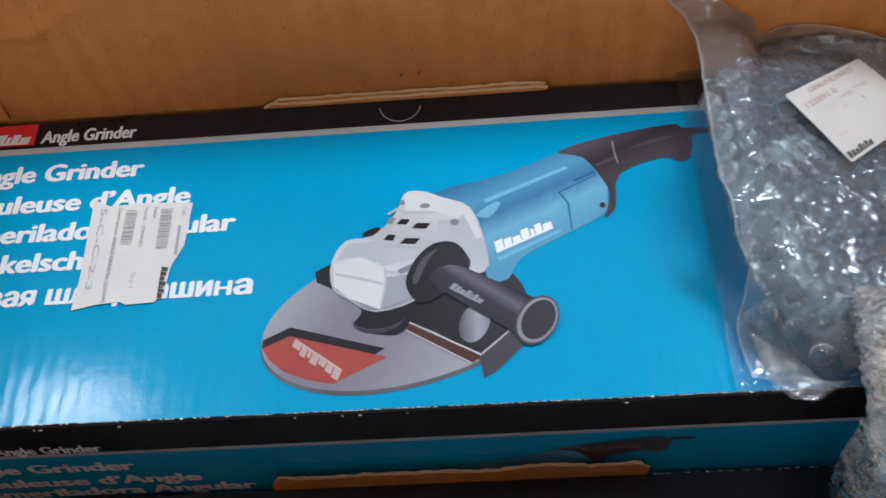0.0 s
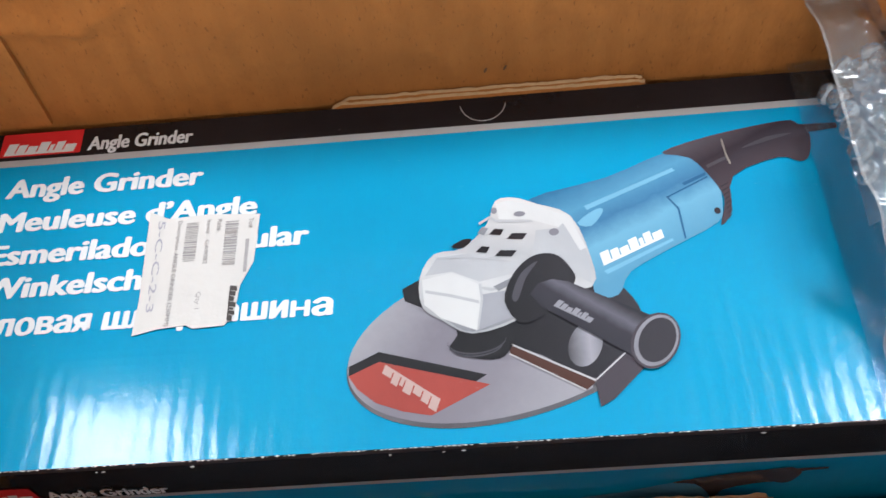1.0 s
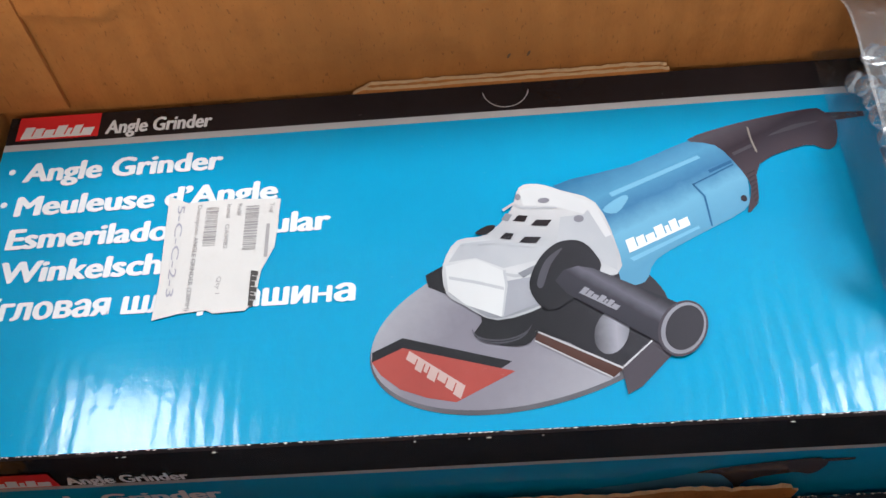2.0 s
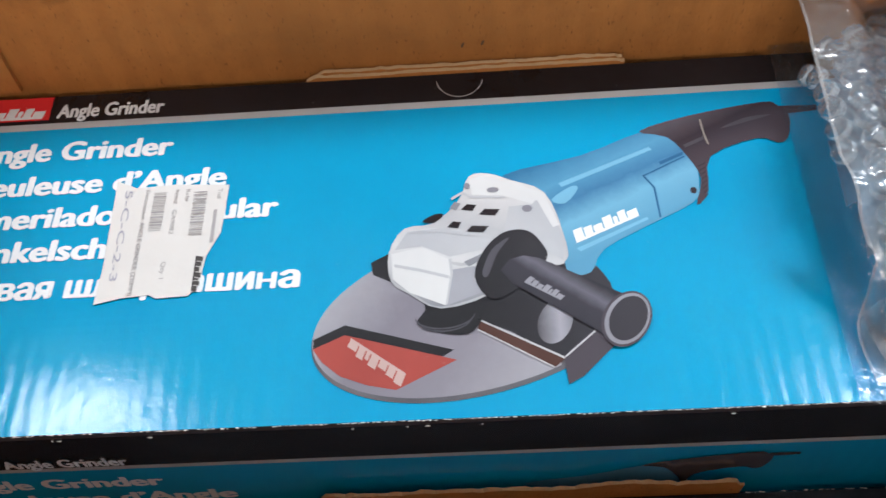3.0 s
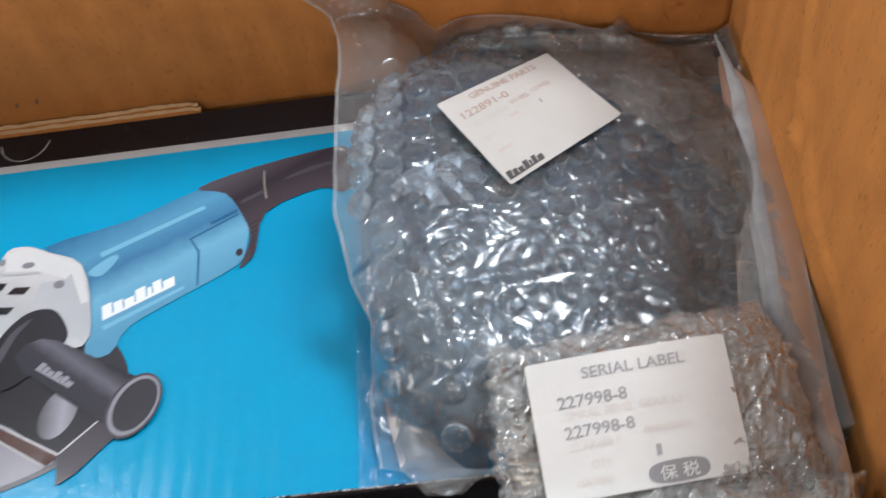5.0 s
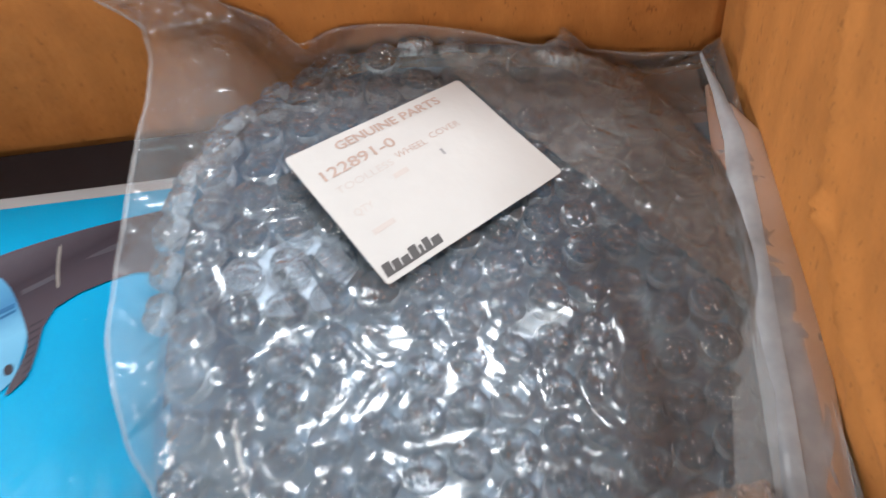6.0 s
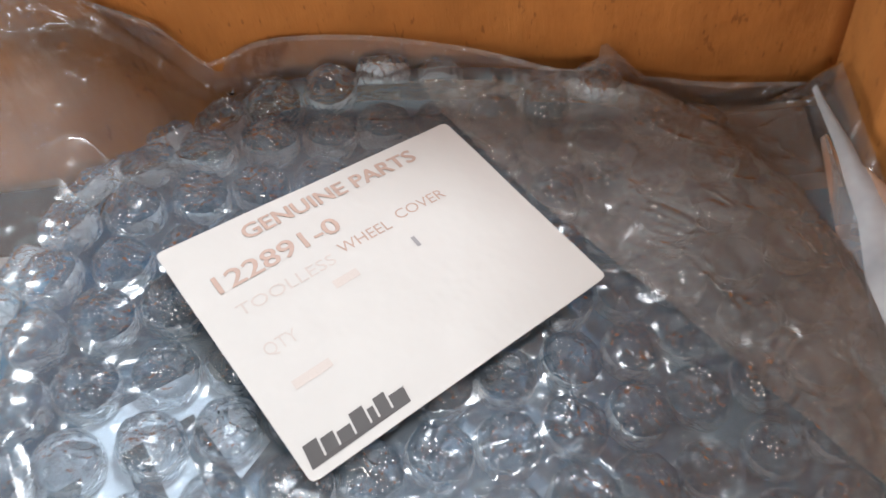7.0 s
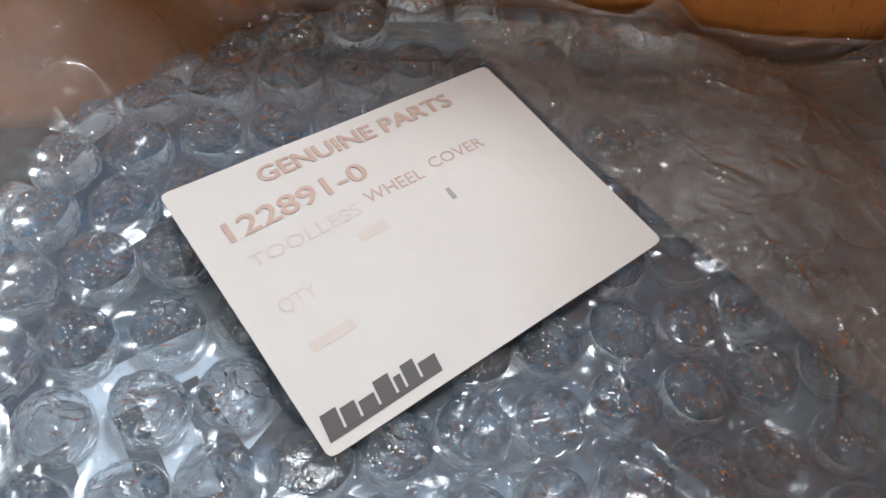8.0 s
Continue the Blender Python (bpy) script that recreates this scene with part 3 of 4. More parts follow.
    ink("printed_head_facet", [FACETS[6]], 10.3, P_W2)
    ink("printed_head_facet", [FACETS[7]], 11, P_W1)
    for a, b, w in ((0.2225, 0.0895, 0.0062), (0.2295, 0.0868, 0.0085), (0.2168, 0.0815, 0.0058), (0.2243, 0.0790, 0.0090)):
        ink("printed_vent", [[(a, b), (a + w * 0.75, b - 0.0008), (a + w, b + 0.0020), (a + 0.0024, b + 0.0026)]], 12.5, P_DARK)
    ink("printed_screw", [oval(0.2355, 0.0985, 0.0024, 0.0013, 0, 18), oval(0.2487, 0.0885, 0.0020, 0.0017, 0, 18), oval(0.2252, 0.1010, 0.0012, 0.0016, 0, 14)], 12.5, P_RIM)
    ink("printed_head_edge", [[(0.2185, 0.0955), (0.2232, 0.0985), (0.2262, 0.0962), (0.2400, 0.0950), (0.2408, 0.0942), (0.2262, 0.0950), (0.2232, 0.0972), (0.2190, 0.0944)], [(0.2010, 0.0802), (0.2140, 0.0800), (0.2370, 0.0757), (0.2370, 0.0749), (0.2140, 0.0791), (0.2010, 0.0794)], [(0.2183, 0.0668), (0.2188, 0.0600), (0.2165, 0.0465), (0.2158, 0.0465), (0.2178, 0.0600), (0.2172, 0.0666)], [(0.2150, 0.0868), (0.2205, 0.0905), (0.2212, 0.0898), (0.2158, 0.0860)]], 12.4, P_W2)
    ink("printed_vent", [[(0.2180, 0.0905), (0.2200, 0.0935), (0.2225, 0.0925), (0.2205, 0.0893)]], 12.5, P_W4)
    ink("printed_head_gap", [curve_round([(0.2070, 0.0850), (0.2120, 0.0882), (0.2155, 0.0878), (0.2120, 0.0840)], 3)], 8, P_DARK)
    ink("printed_grip_collar", [curve_round([(0.227, 0.058), (0.231, 0.070), (0.239, 0.0777), (0.248, 0.0780), (0.2535, 0.0715), (0.2545, 0.0640), (0.243, 0.052), (0.233, 0.048)], 4)], 13, P_DARK, "printed dark grip collar")
    ink("printed_collar_gleam", [curve_round([(0.230, 0.060), (0.234, 0.070), (0.241, 0.0752), (0.236, 0.0680), (0.232, 0.058)], 4)], 13.5, P_SHEEN)
    ink("printed_grip", [[(0.237, 0.0605), (0.2405, 0.0650), (0.246, 0.0665), (0.2520, 0.0650), (0.2830, 0.0470), (0.2725, 0.0315), (0.2410, 0.0545)]], 14, P_GRIP, "printed dark side grip")
    ink("printed_grip_end", [oval(0.2820, 0.0370, 0.0122, 0.0086, 62)], 15, P_REAR)
    ink("printed_grip_rim", [oval(0.2822, 0.0370, 0.0112, 0.0077, 62)], 16, P_RIM)
    ink("printed_grip_hole", [oval(0.2826, 0.0371, 0.0098, 0.0065, 62)], 17, P_DARK)
    ink("printed_seam", [[(0.2960, 0.1025), (0.3000, 0.0960), (0.3005, 0.0815), (0.2998, 0.0812), (0.2992, 0.0958), (0.2955, 0.1020)], [(0.2955, 0.1020), (0.3135, 0.1110), (0.3137, 0.1103), (0.2960, 0.1015)], [(0.3030, 0.1085), (0.3130, 0.1130), (0.3132, 0.1115), (0.3035, 0.1070)]], 4, P_SEAM)
    ink("printed_housing_hole", [oval(0.3147, 0.0935, 0.0013, 0.0016, 0, 16)], 4, P_DARK)
    ink("printed_housing_gleam", [[(0.262, 0.1005), (0.300, 0.1165), (0.301, 0.1150), (0.263, 0.0985)], [(0.2665, 0.0690), (0.295, 0.0820), (0.2955, 0.0808), (0.268, 0.0675)], curve_round([(0.2585, 0.0925), (0.2665, 0.0985), (0.2695, 0.0975), (0.2640, 0.0905)], 3)], 3, P_SKY)
    ink("printed_handle_vent", [[(0.3180 + 0.0001 * q, 0.1055 - 0.0022 * q), (0.3215 - 0.0002 * q, 0.1072 - 0.0022 * q), (0.3215 - 0.0002 * q, 0.1066 - 0.0022 * q), (0.3180 + 0.0001 * q, 0.1047 - 0.0022 * q)] for q in range(8)], 4, P_DARK)
    ink("printed_handle_gleam", [curve_round([(0.330, 0.1240), (0.341, 0.1290), (0.352, 0.1300), (0.342, 0.1270)], 3), [(0.314, 0.1165), (0.3225, 0.1205), (0.323, 0.1190), (0.3145, 0.1150)]], 4, P_SHEEN)
    part("printed_mark", wordmark(m, 0.0003 + 5 * 0.00007, 0, 0.0290, 0, 0.0058, 0.25, 24, (0.2668, 0.0713)), WHITE_INK, box, "plain white maker's mark")
    part("printed_mark", wordmark(m, 0.0003 + 16 * 0.00007, 0, 0.0165, 0, 0.0035, 0.2, -33, (0.2455, 0.0545)), P_RIM, box)
    ink("scratch", [curve_round([(0.3222, 0.1290), (0.3230, 0.1288), (0.3233, 0.1225), (0.3243, 0.1165), (0.3235, 0.1165), (0.3226, 0.1222)], 2)], 5, P_SCRATCH, "pale scratch through the print")
    part("printed_mark", wordmark(m, 0.0003 + 5 * 0.00007, 0, 0.0270, 0, 0.0052, -0.3, 143, (0.2010, 0.0190)), P_TRIMARK, box)


LINES = [("Angle Grinder", 0.013, 0.100, 0.1268), ("Meuleuse d’Angle", 0.013, 0.1250, 0.1088), ("Esmeriladora Angular", 0.013, 0.1480, 0.0920), ("Winkelschleifer", 0.0135, 0.1130, 0.0757), ("Угловая шлифмаши", 0.0080, 0.1412, 0.0580), ("а", 0.1518, 0.1590, 0.0580)]


def header(box, m, base):
    part("badge", flat([rect(0.0045, base - 0.0008, 0.0420, base + 0.0125)], m, 0.0004), RED, box, "red badge with white maker's blocks")
    part("badge_mark", wordmark(m, 0.0005, 0.0065, 0.0405, base, 0.0066, 0.25), WHITE_INK, box)
    written(letters("Angle Grinder", m, 0.0004, 0.0455, 0.0930, base, 0.0075, 0.04, 0.042), WHITE_INK, box)


tool_box = thing("tool_box", "blue and black printed power tool box in the carton, scuffed edges", "box", "tool boxes")
part("shell", printed_shell(0, 0, BW, BD, TOP, 0.1482, 0.1446, 0.1410, 0.1378), [BLACK, BLUE, SILVER], tool_box, "varnished blue board with a black band")
header(tool_box, M_TOP, 0.1508)
for s, a, b, base in LINES:
    written(letters(s, M_TOP, 0.0004, a, b, base, 0.0098, 0.03, 0.046), WHITE_INK, tool_box)
written(letters("H", M_TOP, 0.0004, 0.1430, 0.1500, 0.0580, 0.0072, 0.03, 0.046), WHITE_INK, tool_box)
part("bullet", flat([oval(0.0070, y, 0.0015, 0.0015, 0, 16) for y in (0.1325, 0.1150, 0.0975)], M_TOP, 0.0004), WHITE_INK, tool_box)
picture(tool_box, M_TOP)
header(tool_box, M_FRONT, 0.1428)
for (s, a, b, _), base in zip(LINES[:3], (0.1205, 0.1035, 0.0900)):
    written(letters(s, M_FRONT, 0.0004, a, b, base, 0.0098, 0.03, 0.046), WHITE_INK, tool_box)
picture(tool_box, M_FRONT, 0.80, 0.050, 0.0215, short=True)
part("torn_lip", torn_lip(0.156, 0.2955, 0.1635, TOP - 0.0005, 0.0028, 3, 0.25), [KRAFT_BACK, FIBRE], tool_box, "ripped brown board edge with open flutes")
part("torn_lip", torn_lip(0.160, 0.2945, 0.1652, TOP - 0.0005, 0.0046, 5, 0.20), [KRAFT_BACK, FIBRE], tool_box, "ripped outer board ply standing behind the edge")
tagged(part("worn_edge", frayed_edge(0.0, BW, 0.0009, TOP - 0.0001, 11, 0.88), WHITE_FIBRE, tool_box, "white frayed paper along the fold"), kind="stuff")
tagged(part("worn_edge", frayed_edge(0.0, BW, -0.0004, TOP - 0.0022, 12, 0.03), WHITE_FIBRE, tool_box), kind="stuff")
arc = [(0.2235 + 0.0103 * math.cos(radians(a)), 0.1605 + 0.0108 * math.sin(radians(a))) for a in range(185, 356, 9)]
arc_in = [(0.2235 + 0.0099 * math.cos(radians(a)), 0.1605 + 0.0104 * math.sin(radians(a))) for a in range(355, 184, -9)]
for mx, mz in ((0.2250, 0.1835), (0.2335, 0.1842)):
    part("smudge", flat([curve_round([(mx, mz), (mx + 0.0012, mz + 0.0008), (mx + 0.0016, mz + 0.0030), (mx + 0.0004, mz + 0.0022)], 3)], M_FRONT @ Matrix.Translation((0, 0, -CY1 + 0.0028)), 0.0), INK_SMUDGE, carton, "dark smudge on the board")
part("thumb_cut", flat([arc + arc_in], M_TOP, 0.0003), SILVER, tool_box, "half-round cut line in the black band")

lower_box = thing("tool_box", "black and blue printed power tool box, lower, in front", "box", "tool boxes")
H2 = 0.0935
part("shell", printed_shell(0, -0.172, BW, -0.0025, H2, -0.060, -0.064, 0.060, 0.056), [BLACK, BLUE, SILVER], lower_box, "varnished black board with scuffs")
part("torn_lip", torn_lip(0.157, 0.329, -0.0032, H2 - 0.0005, 0.0250, 8, -0.10), [KRAFT_TORN, FIBRE], lower_box, "ripped brown board flap with a ragged rim")
tagged(part("worn_edge", frayed_edge(0.331, BW, -0.0032, H2 - 0.0002, 21, 0.5), WHITE_FIBRE, lower_box), kind="stuff")

# ---- label stuck on the large box ----
sticker = thing("stock_label", "white creased paper stock label stuck on the box", "label")
ST = [(0.0795, 0.1135), (0.0880, 0.1092), (0.1050, 0.1100), (0.1272, 0.1085), (0.1262, 0.0850), (0.1215, 0.0740), (0.1200, 0.0605), (0.1165, 0.0558), (0.1040, 0.0552), (0.1010, 0.0570), (0.0900, 0.0560), (0.0800, 0.0535), (0.0805, 0.0700)]
part("paper", flat([ST], M_TOP, 0.0006, 0.0003), PAPER, sticker)


def down(s, x, y0, y1, cap, mat, bold=0.0):
    written(letters(s, M_ST, 0.0, 0, y0 - y1, 0, cap, 0, bold, -90, (x, y0)), mat, sticker)


down("5-C-C-2-3", 0.0840, 0.1080, 0.0640, 0.0030, PEN)
down("Description", 0.0925, 0.1075, 0.0930, 0.0018, SERIAL_INK)
down("ANGLE GRINDER (230MM)", 0.0925, 0.0915, 0.0570, 0.0018, SERIAL_INK, 0.01)
down("Item#", 0.1050, 0.1070, 0.1000, 0.0018, SERIAL_INK)
down("Ref#", 0.1095, 0.1070, 0.1010, 0.0018, SERIAL_INK)
down("Qty 1", 0.1040, 0.0720, 0.0640, 0.0018, SERIAL_INK)
down("To#", 0.1230, 0.1065, 0.1015, 0.0018, SERIAL_INK)


def barcode(x0, x1, y0, y1, seed):
    rnd = random.Random(seed)
    outs, y = [], y0
    while y < y1:
        w = rnd.choice((0.00025, 0.00025, 0.0005, 0.0008))
        outs.append(rect(x0, y, x1, y + w))
        y += w + rnd.choice((0.0003, 0.0005, 0.0007))
    tagged(part("barcode", flat(outs, M_ST, 0.0), SERIAL_INK, sticker), kind="stuff")


barcode(0.0962, 0.1015, 0.0870, 0.1060, 1)
barcode(0.1130, 0.1185, 0.0840, 0.1060, 2)
down("GA9082", 0.1050, 0.0970, 0.0850, 0.0018, SERIAL_INK)
part("number_bar", flat([rect(0.1222, 0.0800, 0.1236, 0.0960)], M_ST, 0.0), SERIAL_INK, sticker)
part("printed_mark", wordmark(M_ST, 0.0, 0, 0.0170, 0, 0.0030, 0.2, -90, (0.1175, 0.0740)), INK, sticker)

# ---- clear bag with a bubble-wrapped part on the large box ----
FILM = clear_film("clear_bag_film", 0.10, 1.3, 34, (0.96, 0.975, 0.985), 0.17, (0.62, 0.69, 0.74), 0.0008, 0.0013)
# loose film up the wall, with the wall's shade put into its darker tint
MOUTH = clear_film("shade_tinted_loose_film", 0.11, 1.5, 45, (0.82, 0.84, 0.86), 0.08, (0.50, 0.51, 0.53), 0.0010, 0.0022)
WRAP = clear_film("bubble_wrap_sheet", 0.02, 0.7, 80, (0.86, 0.91, 0.96), 0.12)
BUBBLE = clear_film("bubble_top", 0.075, 1.45, 230, (0.95, 0.965, 0.98), 0.022, (0.62, 0.73, 0.82), 0.0007, 0.0007)
# side film made milkier, so each bubble's bright rim sits in its colour
BUBBLE_RIM = clear_film("bubble_side_painted_rim", 0.40, 1.8, 260, (0.86, 0.90, 0.94), 0.04, (0.68, 0.76, 0.83), 0.0004, 0.0005)
POUCH_FILM = clear_film("crumpled_pouch_film", 0.22, 2.6, 105, (0.96, 0.96, 0.95), 0.06, (0.86, 0.88, 0.88), 0.0009, 0.0014)
COVER = plain("blue_grey_wrapped_metal", (0.028, 0.135, 0.235), 0.35, 0.0, 0.6, 25, 0.3, 0.001)
STEEL = plain("oiled_gear_steel", (0.42, 0.36, 0.30), 0.28, 1.0, 0.7, 60)

BCX, BCY, BAX, BAY = 0.4325, 0.0835, 0.0695, 0.0840


def mound(x, y):
    """Height of the wrapped part above the box top."""
    wide, e = (BAX * 1.075, 3.0) if x < BCX else (BAX * 0.94, 3.0)
    r = (abs((x - BCX) / wide) ** e + abs((y - BCY) / BAY) ** e) ** (1 / e)
    if r >= 1:
        return 0.0
    k = max(0.0, min(1.0, (y - 0.154) / 0.010))
    full = max(0.0055, max(0.010, 0.0180 - 0.24 * (x - 0.4335) - 0.05 * (y - BCY)) - 0.17 * max(0.0, 0.084 - y)) + 0.013 * k * k * (3 - 2 * k)
    return full * (1 - r ** 9) ** 0.55


def lump_sheet(x0, x1, y0, y1, nx, ny, height, keep=None):
    bm = bmesh.new()
    grid = [[bm.verts.new((x0 + (x1 - x0) * i / nx, y0 + (y1 - y0) * j / ny, 0)) for i in range(nx + 1)] for j in range(ny + 1)]
    for row in grid:
        for v in row:
            v.co.z = height(v.co.x, v.co.y)
    for j in range(ny):
        for i in range(nx):
            q = (grid[j][i], grid[j][i + 1], grid[j + 1][i + 1], grid[j + 1][i])
            c = sum((v.co for v in q), Vector()) / 4
            if keep is None or keep(c.x, c.y):
                bm.faces.new(q)
    bmesh.ops.delete(bm, geom=[v for v in bm.verts if not v.link_faces], context="VERTS")
    return bm


bag = thing("plastic_bag", "clear plastic bag holding a bubble-wrapped wheel cover, on the box", "plastic bag")
inside = lambda s: (lambda x, y: abs((x - BCX) / BAX) ** 2.5 + abs((y - BCY) / BAY) ** 2.5 < s)
part("wheel_cover", lump_sheet(BCX - BAX, BCX + BAX, BCY - BAY, BCY + BAY, 48, 56, lambda x, y: TOP + 0.0012 + max(0, mound(x, y) - 0.003), inside(0.96)), COVER, bag, "blue-grey wheel cover inside the wrap", True)
wrap = part("bubble_wrap", lump_sheet(BCX - BAX - 0.006, BCX + BAX + 0.003, BCY - BAY, BCY + BAY, 60, 70, lambda x, y: TOP + 0.0020 + mound(x, y) + 0.0006 * noise.noise((x * 90, y * 90, 2))), WRAP, bag, "clear bubble wrap", True)
M_M = lambda x, y: Vector((x, y, TOP + 0.0012 + mound(x, y)))


def dome(seed, r, h):
    """One air bubble: a slack cap with steep sides, puckered into fine radiating folds."""
    bm = bmesh.new()
    seg = 30
    shape = [(1.0, 0.0), (1.03, 0.28), (1.01, 0.52), (0.95, 0.72), (0.86, 0.86), (0.73, 0.95), (0.56, 1.0), (0.38, 1.02), (0.18, 1.02)]
    last = None
    for k, (kr, kh) in enumerate(shape):
        now = []
        for s in range(seg):
            b = 2 * math.pi * s / seg
            c, d = math.cos(b), math.sin(b)
            fold = abs(noise.noise((c * 2.6, d * 2.6, seed * 2.3 + kr))) - 0.25
            rr = r * kr * (1 + 0.06 * noise.noise((c * 1.3, d * 1.3, seed)) * (0.4 + kh) + 0.05 * fold * kh)
            dent = 0.14 * noise.noise((c * kr * 1.8, d * kr * 1.8, seed * 3.1 + 9)) + 0.16 * abs(noise.noise((c * kr * 3.4, d * kr * 3.4, seed * 1.7))) + 0.10 * fold
            now.append(bm.verts.new((rr * c, rr * d, h * kh * (1 + dent * kh))))
        if last:
            for s in range(seg):
                bm.faces.new((last[s], last[(s + 1) % seg], now[(s + 1) % seg], now[s])).material_index = 1 if k <= 3 else 0
        last = now
    tip = bm.verts.new((0, 0, sum(v.co.z for v in last) / seg))
    for s in range(seg):
        bm.faces.new((last[s], last[(s + 1) % seg], tip))
    me = bpy.data.meshes.new("bubble")
    bm.to_mesh(me)
    bm.free()
    me.materials.append(BUBBLE)
    me.materials.append(BUBBLE_RIM)
    me.shade_smooth()
    return me


DOMES = [dome(s, 0.0047, 0.0050) for s in range(16)]
rnd = random.Random(5)
for a in range(-14, 16):
    for c in range(-16, 14):
        px = 0.3942 + 0.0092 * a + 0.0004 * c + rnd.uniform(-0.0004, 0.0004)
        py = 0.1349 + 0.0022 * a + 0.0104 * c + rnd.uniform(-0.0004, 0.0004)
        if mound(px, py) < 0.0035 or py < 0.004 or px < 0.3645:
            continue
        e = 0.002
        nrm = Vector((mound(px - e, py) - mound(px + e, py), mound(px, py - e) - mound(px, py + e), 2 * e)).normalized()
        slack = rnd.uniform(0.78, 1.06) * (0.86 if py < 0.04 else 0.92 if px > 0.465 else 1.0)
        b = new("bubble", rnd.choice(DOMES))
        b.parent = wrap
        b.matrix_local = Matrix.Translation((px, py, TOP + 0.0019 + mound(px, py))) @ nrm.to_track_quat("Z", "Y").to_matrix().to_4x4() @ Matrix.Rotation(rnd.uniform(0, 6.28), 4, "Z") @ Matrix.Diagonal((rnd.uniform(0.95, 1.04), rnd.uniform(0.95, 1.04), slack, 1))

# the bag's film: over the part, flat at its rim, and up the carton's back wall
def side_edge(run):
    """The bag's free edge on the box, measured along the film from the box front and on up the wall."""
    knots = ((-0.02, 0.3655), (0.004, 0.3640), (0.020, 0.3618), (0.028, 0.3616), (0.0375, 0.3642), (0.043, 0.3660), (0.056, 0.3610), (0.080, 0.3572), (0.110, 0.3578), (0.150, 0.3595), (0.164, 0.3560), (0.178, 0.3470), (0.200, 0.3420), (0.240, 0.3400))
    for (a, p), (b, q) in zip(knots, knots[1:]):
        if run <= b:
            k = max(0.0, (run - a) / (b - a))
            k = k * k * (3 - 2 * k)
            return p + (q - p) * k + 0.0006 * noise.noise((run * 90, 2, 0))
    return knots[-1][1]


def stand(u, y):
    """How far the film's stiff free edge stands off the box."""
    k = max(0.0, min(1.0, (y - 0.020) / 0.05))
    w = max(0.0, min(1.0, (0.34 - u) / 0.22))
    return 0.0380 * k * k * (3 - 2 * k) * w * w * (3 - 2 * w)


FILM_FOLDS = [(0.4209, 0.0843, 0.436, 0.0875, 0.0035, 0.0013), (0.436, 0.0875, 0.4485, 0.0932, 0.0035, 0.0013), (0.4485, 0.0932, 0.457, 0.0847, 0.0035, 0.0013), (0.372, 0.110, 0.384, 0.060, 0.004, 0.0012), (0.384, 0.060, 0.392, 0.020, 0.004, 0.0014), (0.395, 0.052, 0.430, 0.060, 0.004, 0.0012), (0.430, 0.060, 0.470, 0.050, 0.004, 0.0012)]
bm = bmesh.new()
NX, NY = 150, 180
BX1, BY0, BYW = 0.5030, -0.004, 0.1635
rows = []
for j in range(NY + 1):
    t = j / NY
    row = []
    for i in range(NX + 1):
        u = i / NX
        xs = 0.357 + 0.150 * u
        k = [(0.0, 0.238), (0.12, 0.220), (0.27, 0.206), (0.46, 0.198), (0.65, 0.189), (0.83, 0.179), (1.01, 0.175)]
        goal = next(a[1] + (b[1] - a[1]) * (u - a[0]) / (b[0] - a[0]) for a, b in zip(k, k[1:]) if u <= b[0])
        climb = max(0.002, goal - (TOP + 0.0022 + max(stand(u, BYW), mound(xs, BYW))))
        front = 0.0055 - 0.0100 * math.exp(-((u - 0.14) / 0.07) ** 2) - 0.0055 * u
        s = front - BY0 + t * (BYW - front + climb)
        x = side_edge(BY0 + s)
        x += (BX1 - x) * u
        cr = 0.0012 * abs(noise.noise((x * 38, s * 22, 4))) + 0.0016 * noise.noise((x * 16, s * 24, 8))
        if s <= BYW - BY0:
            y = BY0 + s
            cr += 1.0 * crease(x, y, FILM_FOLDS)
            z = TOP + 0.0022 + mound(x, y) + (0.0034 if mound(x, y) > 0.003 else 0.0034 * mound(x, y) / 0.003) + max(cr, -0.0008)
            z += 0.010 * max(0, (u - 0.90) / 0.10) ** 1.5
            z = max(z, TOP + 0.0022 + stand(u, y) + 0.5 * cr)
        else:
            up = s - (BYW - BY0)
            y = BYW + 0.0030 * min(1, up / 0.01) - max(0, cr) * 0.6 - 0.006 * max(0, noise.noise((x * 25, up * 20, 2)))
            z = TOP + 0.0022 + max(stand(u, BYW), mound(x, BYW)) + up
        row.append(bm.verts.new((x, min(y, CY1 - 0.0025), z)))
    rows.append(row)
for j in range(NY):
    for i in range(NX):
        f = bm.faces.new((rows[j][i], rows[j][i + 1], rows[j + 1][i + 1], rows[j + 1][i]))
        c = f.calc_center_median()
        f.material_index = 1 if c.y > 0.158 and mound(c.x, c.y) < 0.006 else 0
left_rim = [rows[j][0].co.copy() for j in range(0, NY + 1, 3)]
top_rim = [rows[NY][i].co.copy() for i in range(0, NX + 1, 4)]
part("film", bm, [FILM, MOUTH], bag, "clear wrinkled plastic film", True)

# big white blocks printed on the wrapped part
def laid(pts, height, n=10):
    """A small sheet draped over the wrapped part inside a four-cornered outline."""
    bm = bmesh.new()
    a, b, c, d = (Vector(p) for p in pts)
    g = [[bm.verts.new(height(*((a.lerp(b, i / n)).lerp(d.lerp(c, i / n), k / n)))) for i in range(n + 1)] for k in range(n + 1)]
    for k in range(n):
        for i in range(n):
            bm.faces.new((g[k][i], g[k][i + 1], g[k + 1][i + 1], g[k + 1][i]))
    return bm


